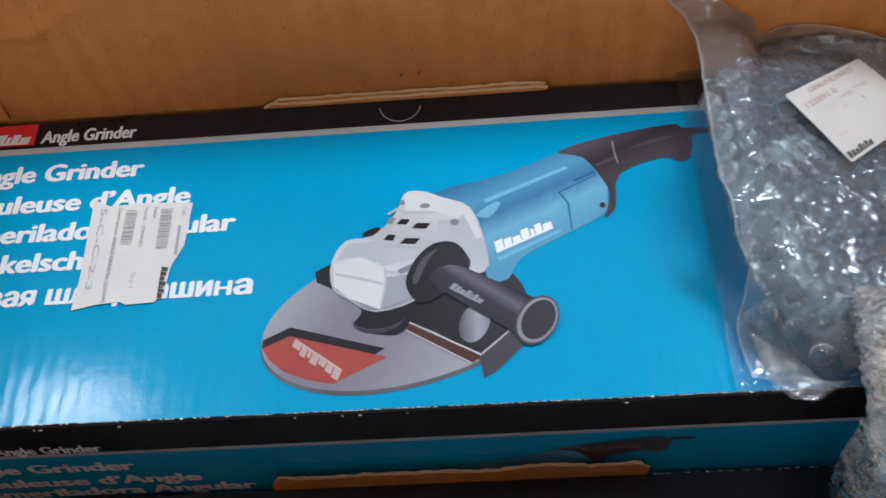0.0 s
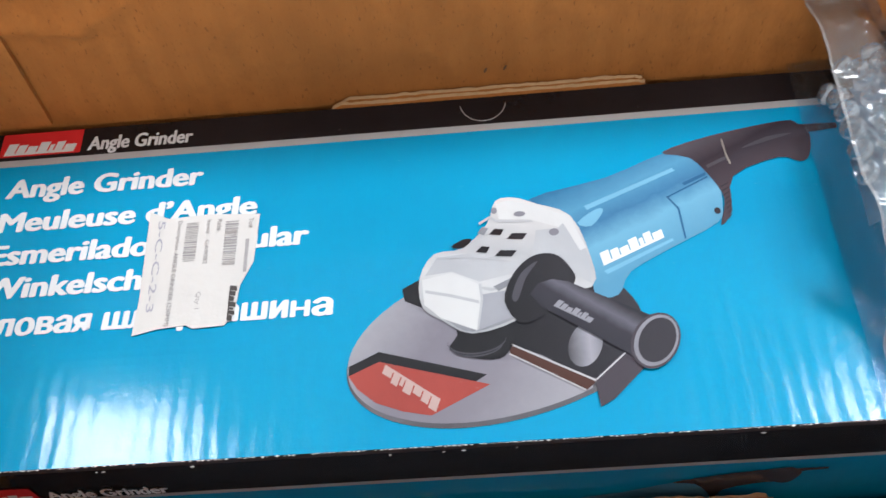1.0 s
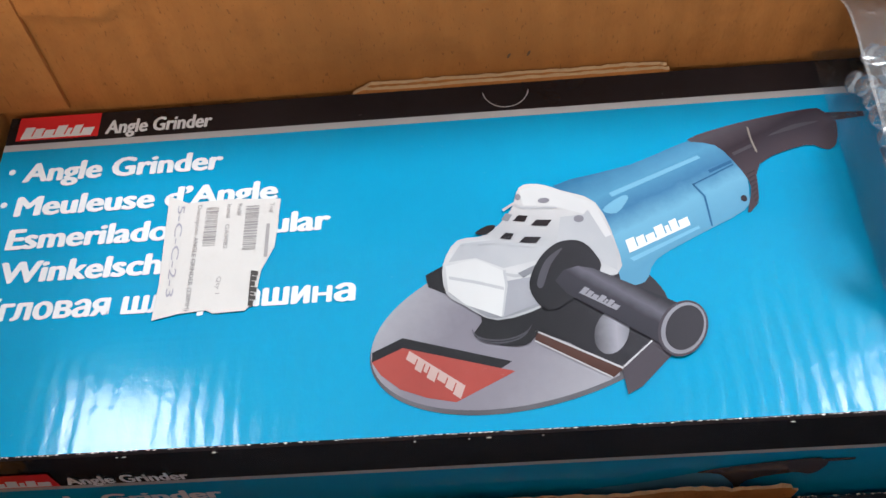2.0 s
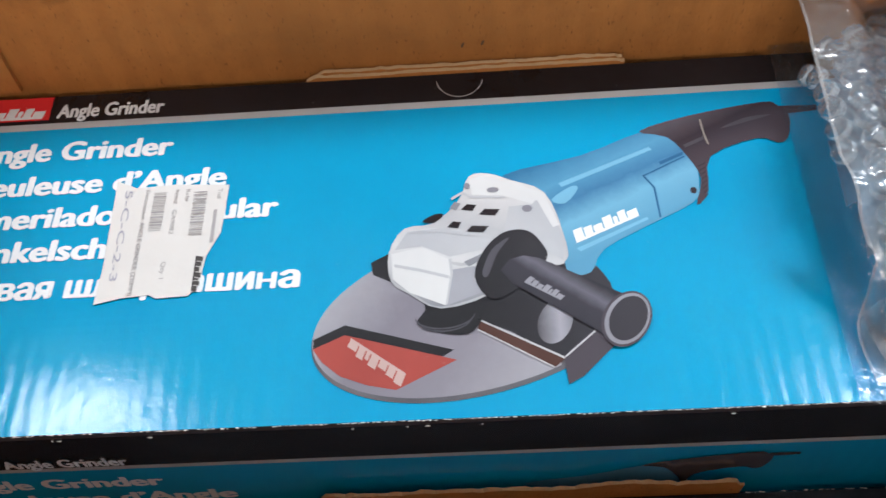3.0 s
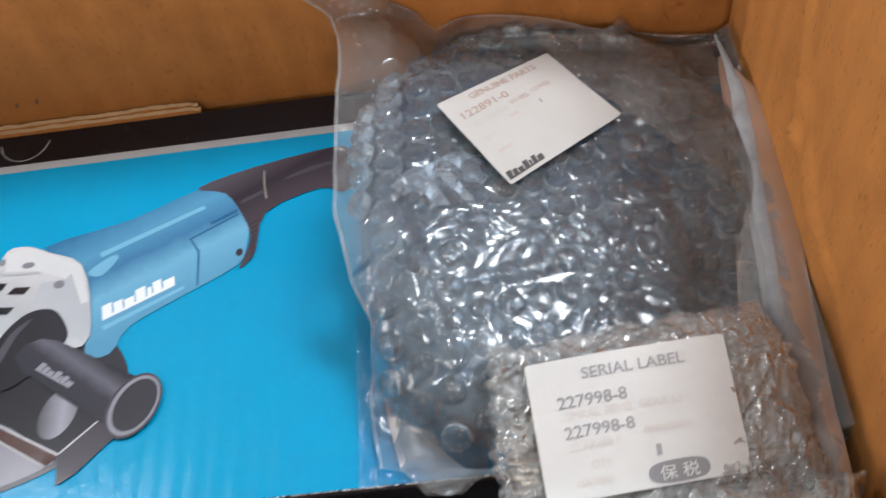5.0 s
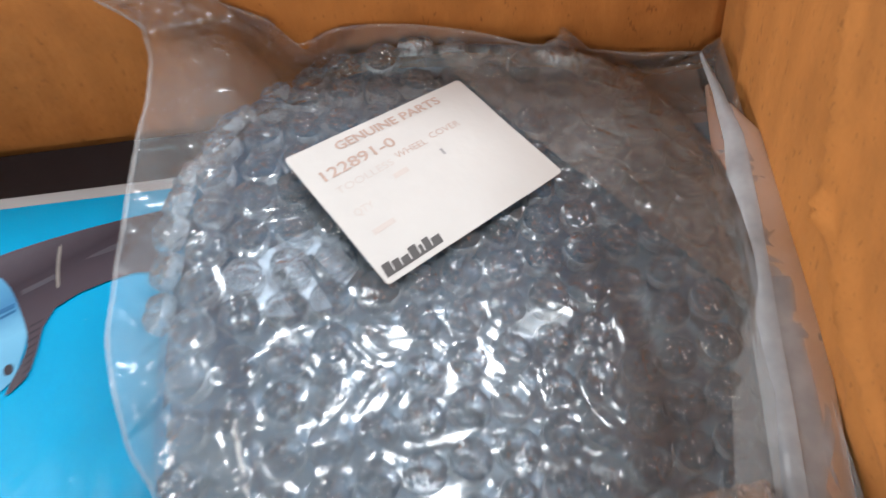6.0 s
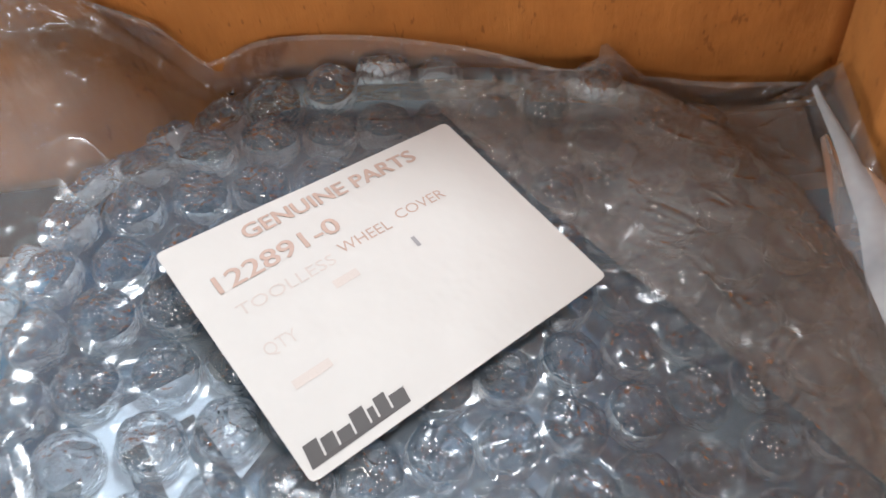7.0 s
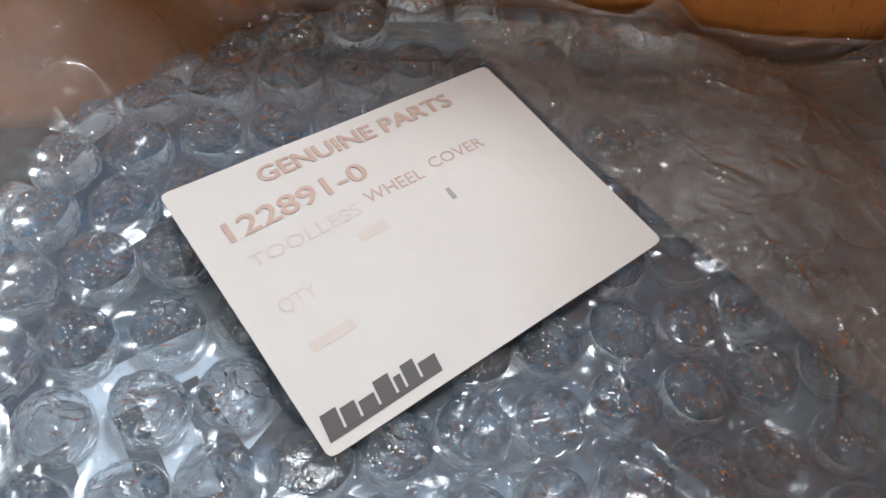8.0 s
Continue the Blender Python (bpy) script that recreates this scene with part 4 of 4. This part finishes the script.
for corners in (((0.3745, 0.0915), (0.3982, 0.1071), (0.4017, 0.1025), (0.3785, 0.0863)),
                ((0.3831, 0.0909), (0.3878, 0.0939), (0.3938, 0.0826), (0.3879, 0.0824)),
                ((0.3902, 0.0961), (0.3948, 0.0971), (0.4014, 0.0847), (0.397, 0.0833)),
                ((0.3965, 0.0994), (0.3995, 0.1051), (0.407, 0.0951), (0.4036, 0.0896))):
    part("printed_block", laid(corners, M_M), WHITE_INK, bag, "plain white printed block under the wrap")

# paper label in the bag, lying on the bubbles
GL, GB, GR, GT = (Vector(p) for p in ((0.3922, 0.1196, 0.2053), (0.4140, 0.0866, 0.1992), (0.4553, 0.1186, 0.1894), (0.4331, 0.1493, 0.1922)))


def on_label(u, v):
    """A spot on the bag's label: u along its print from the near-left edge, v from its foot to its head."""
    p = GB.lerp(GR, u).lerp(GL.lerp(GT, u), v)
    p.z += 0.0009 + 0.0004 * noise.noise((u * 3, v * 3, 2)) + 0.0010 * math.sin(math.pi * u) * math.sin(math.pi * v)
    return p


def paper_sheet(place, n=48, round_=0.018):
    """Thin paper, its corners cut round, laid along place(u, v)."""
    bm = bmesh.new()
    g = [[None] * (n + 1) for _ in range(n + 1)]
    for k in range(n + 1):
        for i in range(n + 1):
            u, v = i / n, k / n
            cu, cv = min(max(u, round_), 1 - round_), min(max(v, round_), 1 - round_)
            d = math.hypot(u - cu, v - cv)
            if d > round_:
                u, v = cu + (u - cu) * round_ / d, cv + (v - cv) * round_ / d
            g[k][i] = bm.verts.new(place(u, v))
    faces = [bm.faces.new((g[k][i], g[k][i + 1], g[k + 1][i + 1], g[k + 1][i])) for k in range(n) for i in range(n)]
    bm.normal_update()
    for v in (q for q in bmesh.ops.extrude_face_region(bm, geom=faces)["geom"] if isinstance(q, bmesh.types.BMVert)):
        v.co.z -= 0.00012
    bmesh.ops.recalc_face_normals(bm, faces=bm.faces)
    return bm


def mapped(bm, place, lift=0.0002):
    """Lays flat lettering made on the unit square onto a curved label."""
    lift = 0.00006 if place is on_label else lift
    for v in bm.verts:
        p = place(v.co.x, v.co.y)
        v.co = p + Vector((0, 0, lift + v.co.z))
    return bm


UNIT = Matrix.Identity(4)


def write(s, u0, u1, v, cap, mat, parent, place, bold=0.0):
    written(mapped(letters(s, UNIT, 0, u0, u1, v, cap, 0, bold), place), mat, parent)


WORN = plain("worn_brown_print", (0.36, 0.26, 0.22), 0.6, scale=140, vary=1.12)
WORN_PALE = plain("nearly_gone_print", (0.42, 0.37, 0.345), 0.6, scale=160, vary=1.1)
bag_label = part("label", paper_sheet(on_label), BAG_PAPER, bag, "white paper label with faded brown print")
write("GENUINE PARTS", 0.235, 0.822, 0.885, 0.066, WORN, bag_label, on_label, 0.03)
write("122891-0", 0.085, 0.476, 0.735, 0.075, WORN, bag_label, on_label, 0.02)
write("TOOLLESS", 0.094, 0.400, 0.620, 0.048, WORN_PALE, bag_label, on_label)
write("WHEEL", 0.427, 0.600, 0.640, 0.048, WORN, bag_label, on_label)
write("COVER", 0.632, 0.805, 0.658, 0.048, WORN, bag_label, on_label)
write("1", 0.618, 0.631, 0.515, 0.050, GREY_INK, bag_label, on_label)
write("QTY", 0.090, 0.188, 0.440, 0.050, WORN_PALE, bag_label, on_label)
part("number_bar", mapped(flat([rect(0.10, 0.29, 0.215, 0.325)], UNIT, 0), on_label), WORN_PALE, bag_label)
part("number_bar", mapped(flat([rect(0.35, 0.53, 0.43, 0.565)], UNIT, 0), on_label), WORN_PALE, bag_label)
part("printed_mark", mapped(wordmark(UNIT, 0, 0.02, 0.335, 0.035, 0.085, 0.12), on_label), INK, bag_label, "plain dark maker's mark")

# stiff milky margin of the bag against the carton's side, and its loose flap
MARGIN = clear_film("milky_bag_margin", 0.24, 0.6, 14, (0.92, 0.94, 0.96), 0.3, (0.50, 0.50, 0.50))
EDGE = clear_film("folded_milky_bag_edge", 0.62, 0.5, 18, (0.9, 0.92, 0.94), 0.3, (0.40, 0.42, 0.45))
FOLD = clear_film("doubled_bag_film", 0.13, 0.8, 100, (0.96, 0.955, 0.95), 0.06, (0.62, 0.59, 0.56), 0.0006, 0.0006)


def ribbon(path, widths, thick, n=60, taper=0.0):
    """A thin band along a smooth path of points; widths gives its sideways reach at each end of the band."""
    bm = bmesh.new()
    rows_ = []
    for i in range(n + 1):
        t = i / n * (len(path) - 1)
        k = min(int(t), len(path) - 2)
        p = Vector(path[k]).lerp(Vector(path[k + 1]), t - k)
        w = Vector(widths) * min(1.0, 0.15 + i / n / taper if taper else 1.0)
        wob = 0.0004 * noise.noise((i * 0.09, p.x * 9, 3))
        rows_.append([bm.verts.new(p + w * s + Vector((wob, 0, wob + thick * math.sin(math.pi * s)))) for s in (0, 0.33, 0.66, 1)])
    for a, b_ in zip(rows_, rows_[1:]):
        for q in range(3):
            bm.faces.new((a[q], a[q + 1], b_[q + 1], b_[q]))
    return bm


part("margin", ribbon([(0.4960, 0.148, 0.180), (0.4905, 0.108, 0.1805), (0.4865, 0.08, 0.181), (0.479, 0.04, 0.182), (0.476, 0.0, 0.181)], (0.0085, 0.0, 0.003), 0.0008, 60, 0.25), MARGIN, bag, "milky folded side margin of the bag", True)
part("seam", ribbon([(0.4968, 0.156, 0.1840), (0.4990, 0.1410, 0.1842), (0.5006, 0.1280, 0.1845), (0.4990, 0.106, 0.1850), (0.4973, 0.0870, 0.1850), (0.4935, 0.05, 0.1850), (0.4905, 0.0180, 0.1845), (0.4895, -0.004, 0.183)], (-0.0058, 0.0, -0.0022), 0.0010, 90, 0.45), EDGE, bag, "thick milky grey side edge of the bag", True)


part("side_strip", ribbon([(0.4990, 0.1380, 0.1840), (0.5000, 0.1280, 0.1843), (0.4985, 0.106, 0.1846), (0.4968, 0.0870, 0.1846), (0.4930, 0.05, 0.1846), (0.4900, 0.0180, 0.1841), (0.4890, -0.004, 0.183), (0.4885, -0.034, 0.179)], (0.0105, 0.0, -0.0035), 0.0006, 90, 0.35), EDGE, bag, "milky film strip along the carton's side", True)


def doubled_layer():
    """A second layer of film folded over the wrap, from its slanting fold to the bag's side."""
    bm = bmesh.new()
    g = []
    for k in range(131):
        y = 0.040 + 0.119 * k / 130
        a = 0.4600 + (0.119 - y) * 0.80 + 0.0022 * noise.noise((3, y * 40, 5))
        b = 0.4960 - 0.07 * max(0, 0.125 - y)
        row = []
        for i in range(61):
            x = min(a, b - 0.002) + (b - min(a, b - 0.002)) * i / 60
            row.append(bm.verts.new((x, y, TOP + 0.0070 + mound(x, y) * 0.98 + 0.0010 * noise.noise((x * 55, y * 30, 7)) + 0.0009 * abs(noise.noise((x * 120, y * 80, 3))))))
        g.append(row)
    for p, q in zip(g, g[1:]):
        for i in range(60):
            bm.faces.new((p[i], p[i + 1], q[i + 1], q[i]))
    return bm


part("fold", doubled_layer(), FOLD, bag, "second hazy film layer folded over", True)
part("rim", ribbon(left_rim, (0.0012, 0.0, 0.0002), 0.0003, 100), MARGIN, bag, "pale welded edge of the bag", True)
part("rim", ribbon(top_rim, (0.0, -0.0004, -0.0008), 0.0, 80), FOLD, bag, "pale cut edge of the bag's mouth", True)
part("flap", ribbon([(0.3655, 0.034, 0.1725), (0.3670, 0.020, 0.1730), (0.3705, 0.004, 0.1735), (0.3775, -0.004, 0.1715), (0.3880, -0.0045, 0.1705)], (0.012, 0.006, 0.003), 0.002), MARGIN, bag, "loose film flap at the box edge", True)

# ---- crumpled pouches ----
def crumple(x, y, amp, size, seed):
    a = abs(noise.noise((x * size, y * size, seed)))
    b_ = abs(noise.noise((x * size * 2.3, y * size * 2.3, seed + 5)))
    return amp * (0.65 - a - 0.5 * b_)


def pillow(corners, top, bottom, seed, amp, nx=64, ny=56):
    """A closed crumpled bag between a top and a bottom height, within four ragged sides."""
    a, b_, c, d = (Vector(p) for p in corners)
    bm = bmesh.new()
    sheets = []
    for side in (1, 0):
        rows_ = []
        for k in range(ny + 1):
            row = []
            for i in range(nx + 1):
                u, v = i / nx, k / ny
                p = a.lerp(b_, u).lerp(d.lerp(c, u), v)
                rim = min(1.0, min(u, 1 - u, v, 1 - v) / 0.10)
                rag = 0.003 * (1 - rim)
                x = p.x + rag * noise.noise((p.y * 130, seed, 1)) + rag * noise.noise((p.y * 380, seed, 7))
                y = p.y + rag * noise.noise((p.x * 130, seed, 2)) + rag * noise.noise((p.x * 380, seed, 9))
                hi, lo = top(x, y), bottom(x, y)
                mid = lo + (hi - lo) * 0.55
                fill = (1 - (1 - rim) ** 2) ** 0.5
                z = mid + ((hi - mid) if side else (lo - mid)) * fill
                z += crumple(x, y, amp, 95, seed + side * 3) * (0.5 + 0.5 * rim) if side else 0.0
                row.append(bm.verts.new((x, y, z)))
            rows_.append(row)
        sheets.append(rows_)
        for k in range(ny):
            for i in range(nx):
                bm.faces.new((rows_[k][i], rows_[k][i + 1], rows_[k + 1][i + 1], rows_[k + 1][i]))
    bmesh.ops.remove_doubles(bm, verts=bm.verts, dist=0.00005)
    return bm


SL, SR, SB = Vector((0.4110, 0.0180, 0.2040)), Vector((0.4685, 0.0240, 0.1990)), Vector((0.4130, -0.0185, 0.1905))


def pouch_plane(x, y):
    return 0.2045 - 0.085 * (x - 0.411) + 0.33 * (min(y, 0.022) - 0.018) - 0.25 * max(0, y - 0.022)


def on_serial(u, v):
    p = SB + (SR - SL) * u + (SL - SB) * v
    p.z += 0.0022 + 0.0009 * math.sin(math.pi * u) + 0.0003 * noise.noise((u * 3, v * 3, 6))
    return p


pouch = thing("bubble_pouch", "crumpled clear bubble pouch holding a steel gear, white label on it", "pouch", "pouches")
part("film", pillow(((0.3985, -0.0400), (0.4960, -0.0330), (0.4850, 0.0410), (0.4000, 0.0280)), lambda x, y: pouch_plane(x, y) - 0.0022, lambda x, y: pouch_plane(x, y) - 0.016, 2.0, 0.0026), POUCH_FILM, pouch, "crinkled clear film")


def gear(cx, cy, cz, r, n, tilt):
    """A bevel gear: toothed cone with a bored hub."""
    bm = bmesh.new()
    rings = []
    for rad, z, depth in ((r, 0.0, 0.10), (r * 0.985, 0.004, 0.10), (r * 0.72, 0.0085, 0.09)):
        ring = []
        for i in range(n * 4):
            k = 1 if i % 4 in (1, 2) else 1 - depth
            a = 2 * math.pi * i / (n * 4) + z * 18
            ring.append(bm.verts.new((rad * k * math.cos(a), rad * k * math.sin(a), z)))
        rings.append(ring)
    for rad, z in ((r * 0.5, 0.0085), (r * 0.48, 0.006), (r * 0.25, 0.006), (r * 0.25, 0.0)):
        rings.append([bm.verts.new((rad * math.cos(2 * math.pi * i / (n * 4)), rad * math.sin(2 * math.pi * i / (n * 4)), z)) for i in range(n * 4)])
    rings.append(rings[0])
    for p, q in zip(rings, rings[1:]):
        for i in range(n * 4):
            bm.faces.new((p[i], p[(i + 1) % (n * 4)], q[(i + 1) % (n * 4)], q[i]))
    bmesh.ops.recalc_face_normals(bm, faces=bm.faces)
    bmesh.ops.transform(bm, verts=bm.verts, matrix=pose(cx, cy, cz, *tilt))
    return bm


part("gear", gear(0.4290, -0.0030, 0.1835, 0.0265, 36, (18, 5, 0)), STEEL, pouch, "oiled steel bevel gear inside the pouch")
serial = part("label", paper_sheet(on_serial), PAPER, pouch, "white paper label with grey print")
write("SERIAL LABEL", 0.27, 0.78, 0.835, 0.080, SERIAL_INK, serial, on_serial, 0.01)
write("227998-8", 0.13, 0.47, 0.645, 0.085, SERIAL_INK, serial, on_serial, 0.012)
write("SPIRAL BEVEL GEAR 53", 0.16, 0.73, 0.560, 0.060, PALE, serial, on_serial)
write("227998-8", 0.14, 0.48, 0.430, 0.085, SERIAL_INK, serial, on_serial, 0.012)
write("00000000", 0.52, 0.75, 0.380, 0.050, PALE, serial, on_serial)
write("QTY", 0.24, 0.34, 0.205, 0.055, PALE, serial, on_serial)
write("1", 0.562, 0.583, 0.215, 0.080, SERIAL_INK, serial, on_serial, 0.01)
write("22 AK608 F", 0.150, 0.400, 0.340, 0.055, PALE, serial, on_serial)
write("GA7080", 0.155, 0.335, 0.085, 0.055, PALE, serial, on_serial)
part("badge", mapped(flat([curve_round([(0.55, 0.02), (0.75, 0.02), (0.80, 0.09), (0.75, 0.16), (0.55, 0.16), (0.50, 0.09)], 5)], UNIT, 0), on_serial), GREY_INK, serial, "grey rounded badge")
written(mapped(letters("保 税", UNIT, 0, 0.555, 0.745, 0.045, 0.075, 0, 0.01), on_serial, 0.0004), PAPER, serial)


def sack_top(x, y):
    return 0.1975 - 0.03 * (x - 0.44) + 0.10 * (y + 0.02) - 0.5 * max(0, -0.075 - y)


sack = thing("bubble_pouch", "crumpled cloudy bubble pouch with a white label, on the lower box", "pouch", "pouches")
part("film", pillow(((0.4000, -0.1000), (0.5000, -0.1000), (0.5010, -0.0150), (0.3970, -0.0165)), sack_top, lambda x, y: 0.0862 + 0.028 * max(0, (y + 0.045) / 0.03) ** 2 + (0.05 if y > -0.02 else 0), 6.0, 0.0040), POUCH_FILM, sack, "crinkled cloudy film")
part("label", paper_sheet(lambda u, v: Vector((0.4470 + 0.052 * u, -0.0760 + 0.0420 * v + 0.004 * u, sack_top(0.448 + 0.054 * u, -0.076 + 0.042 * v) + 0.0030))), PAPER, sack, "plain white paper label")
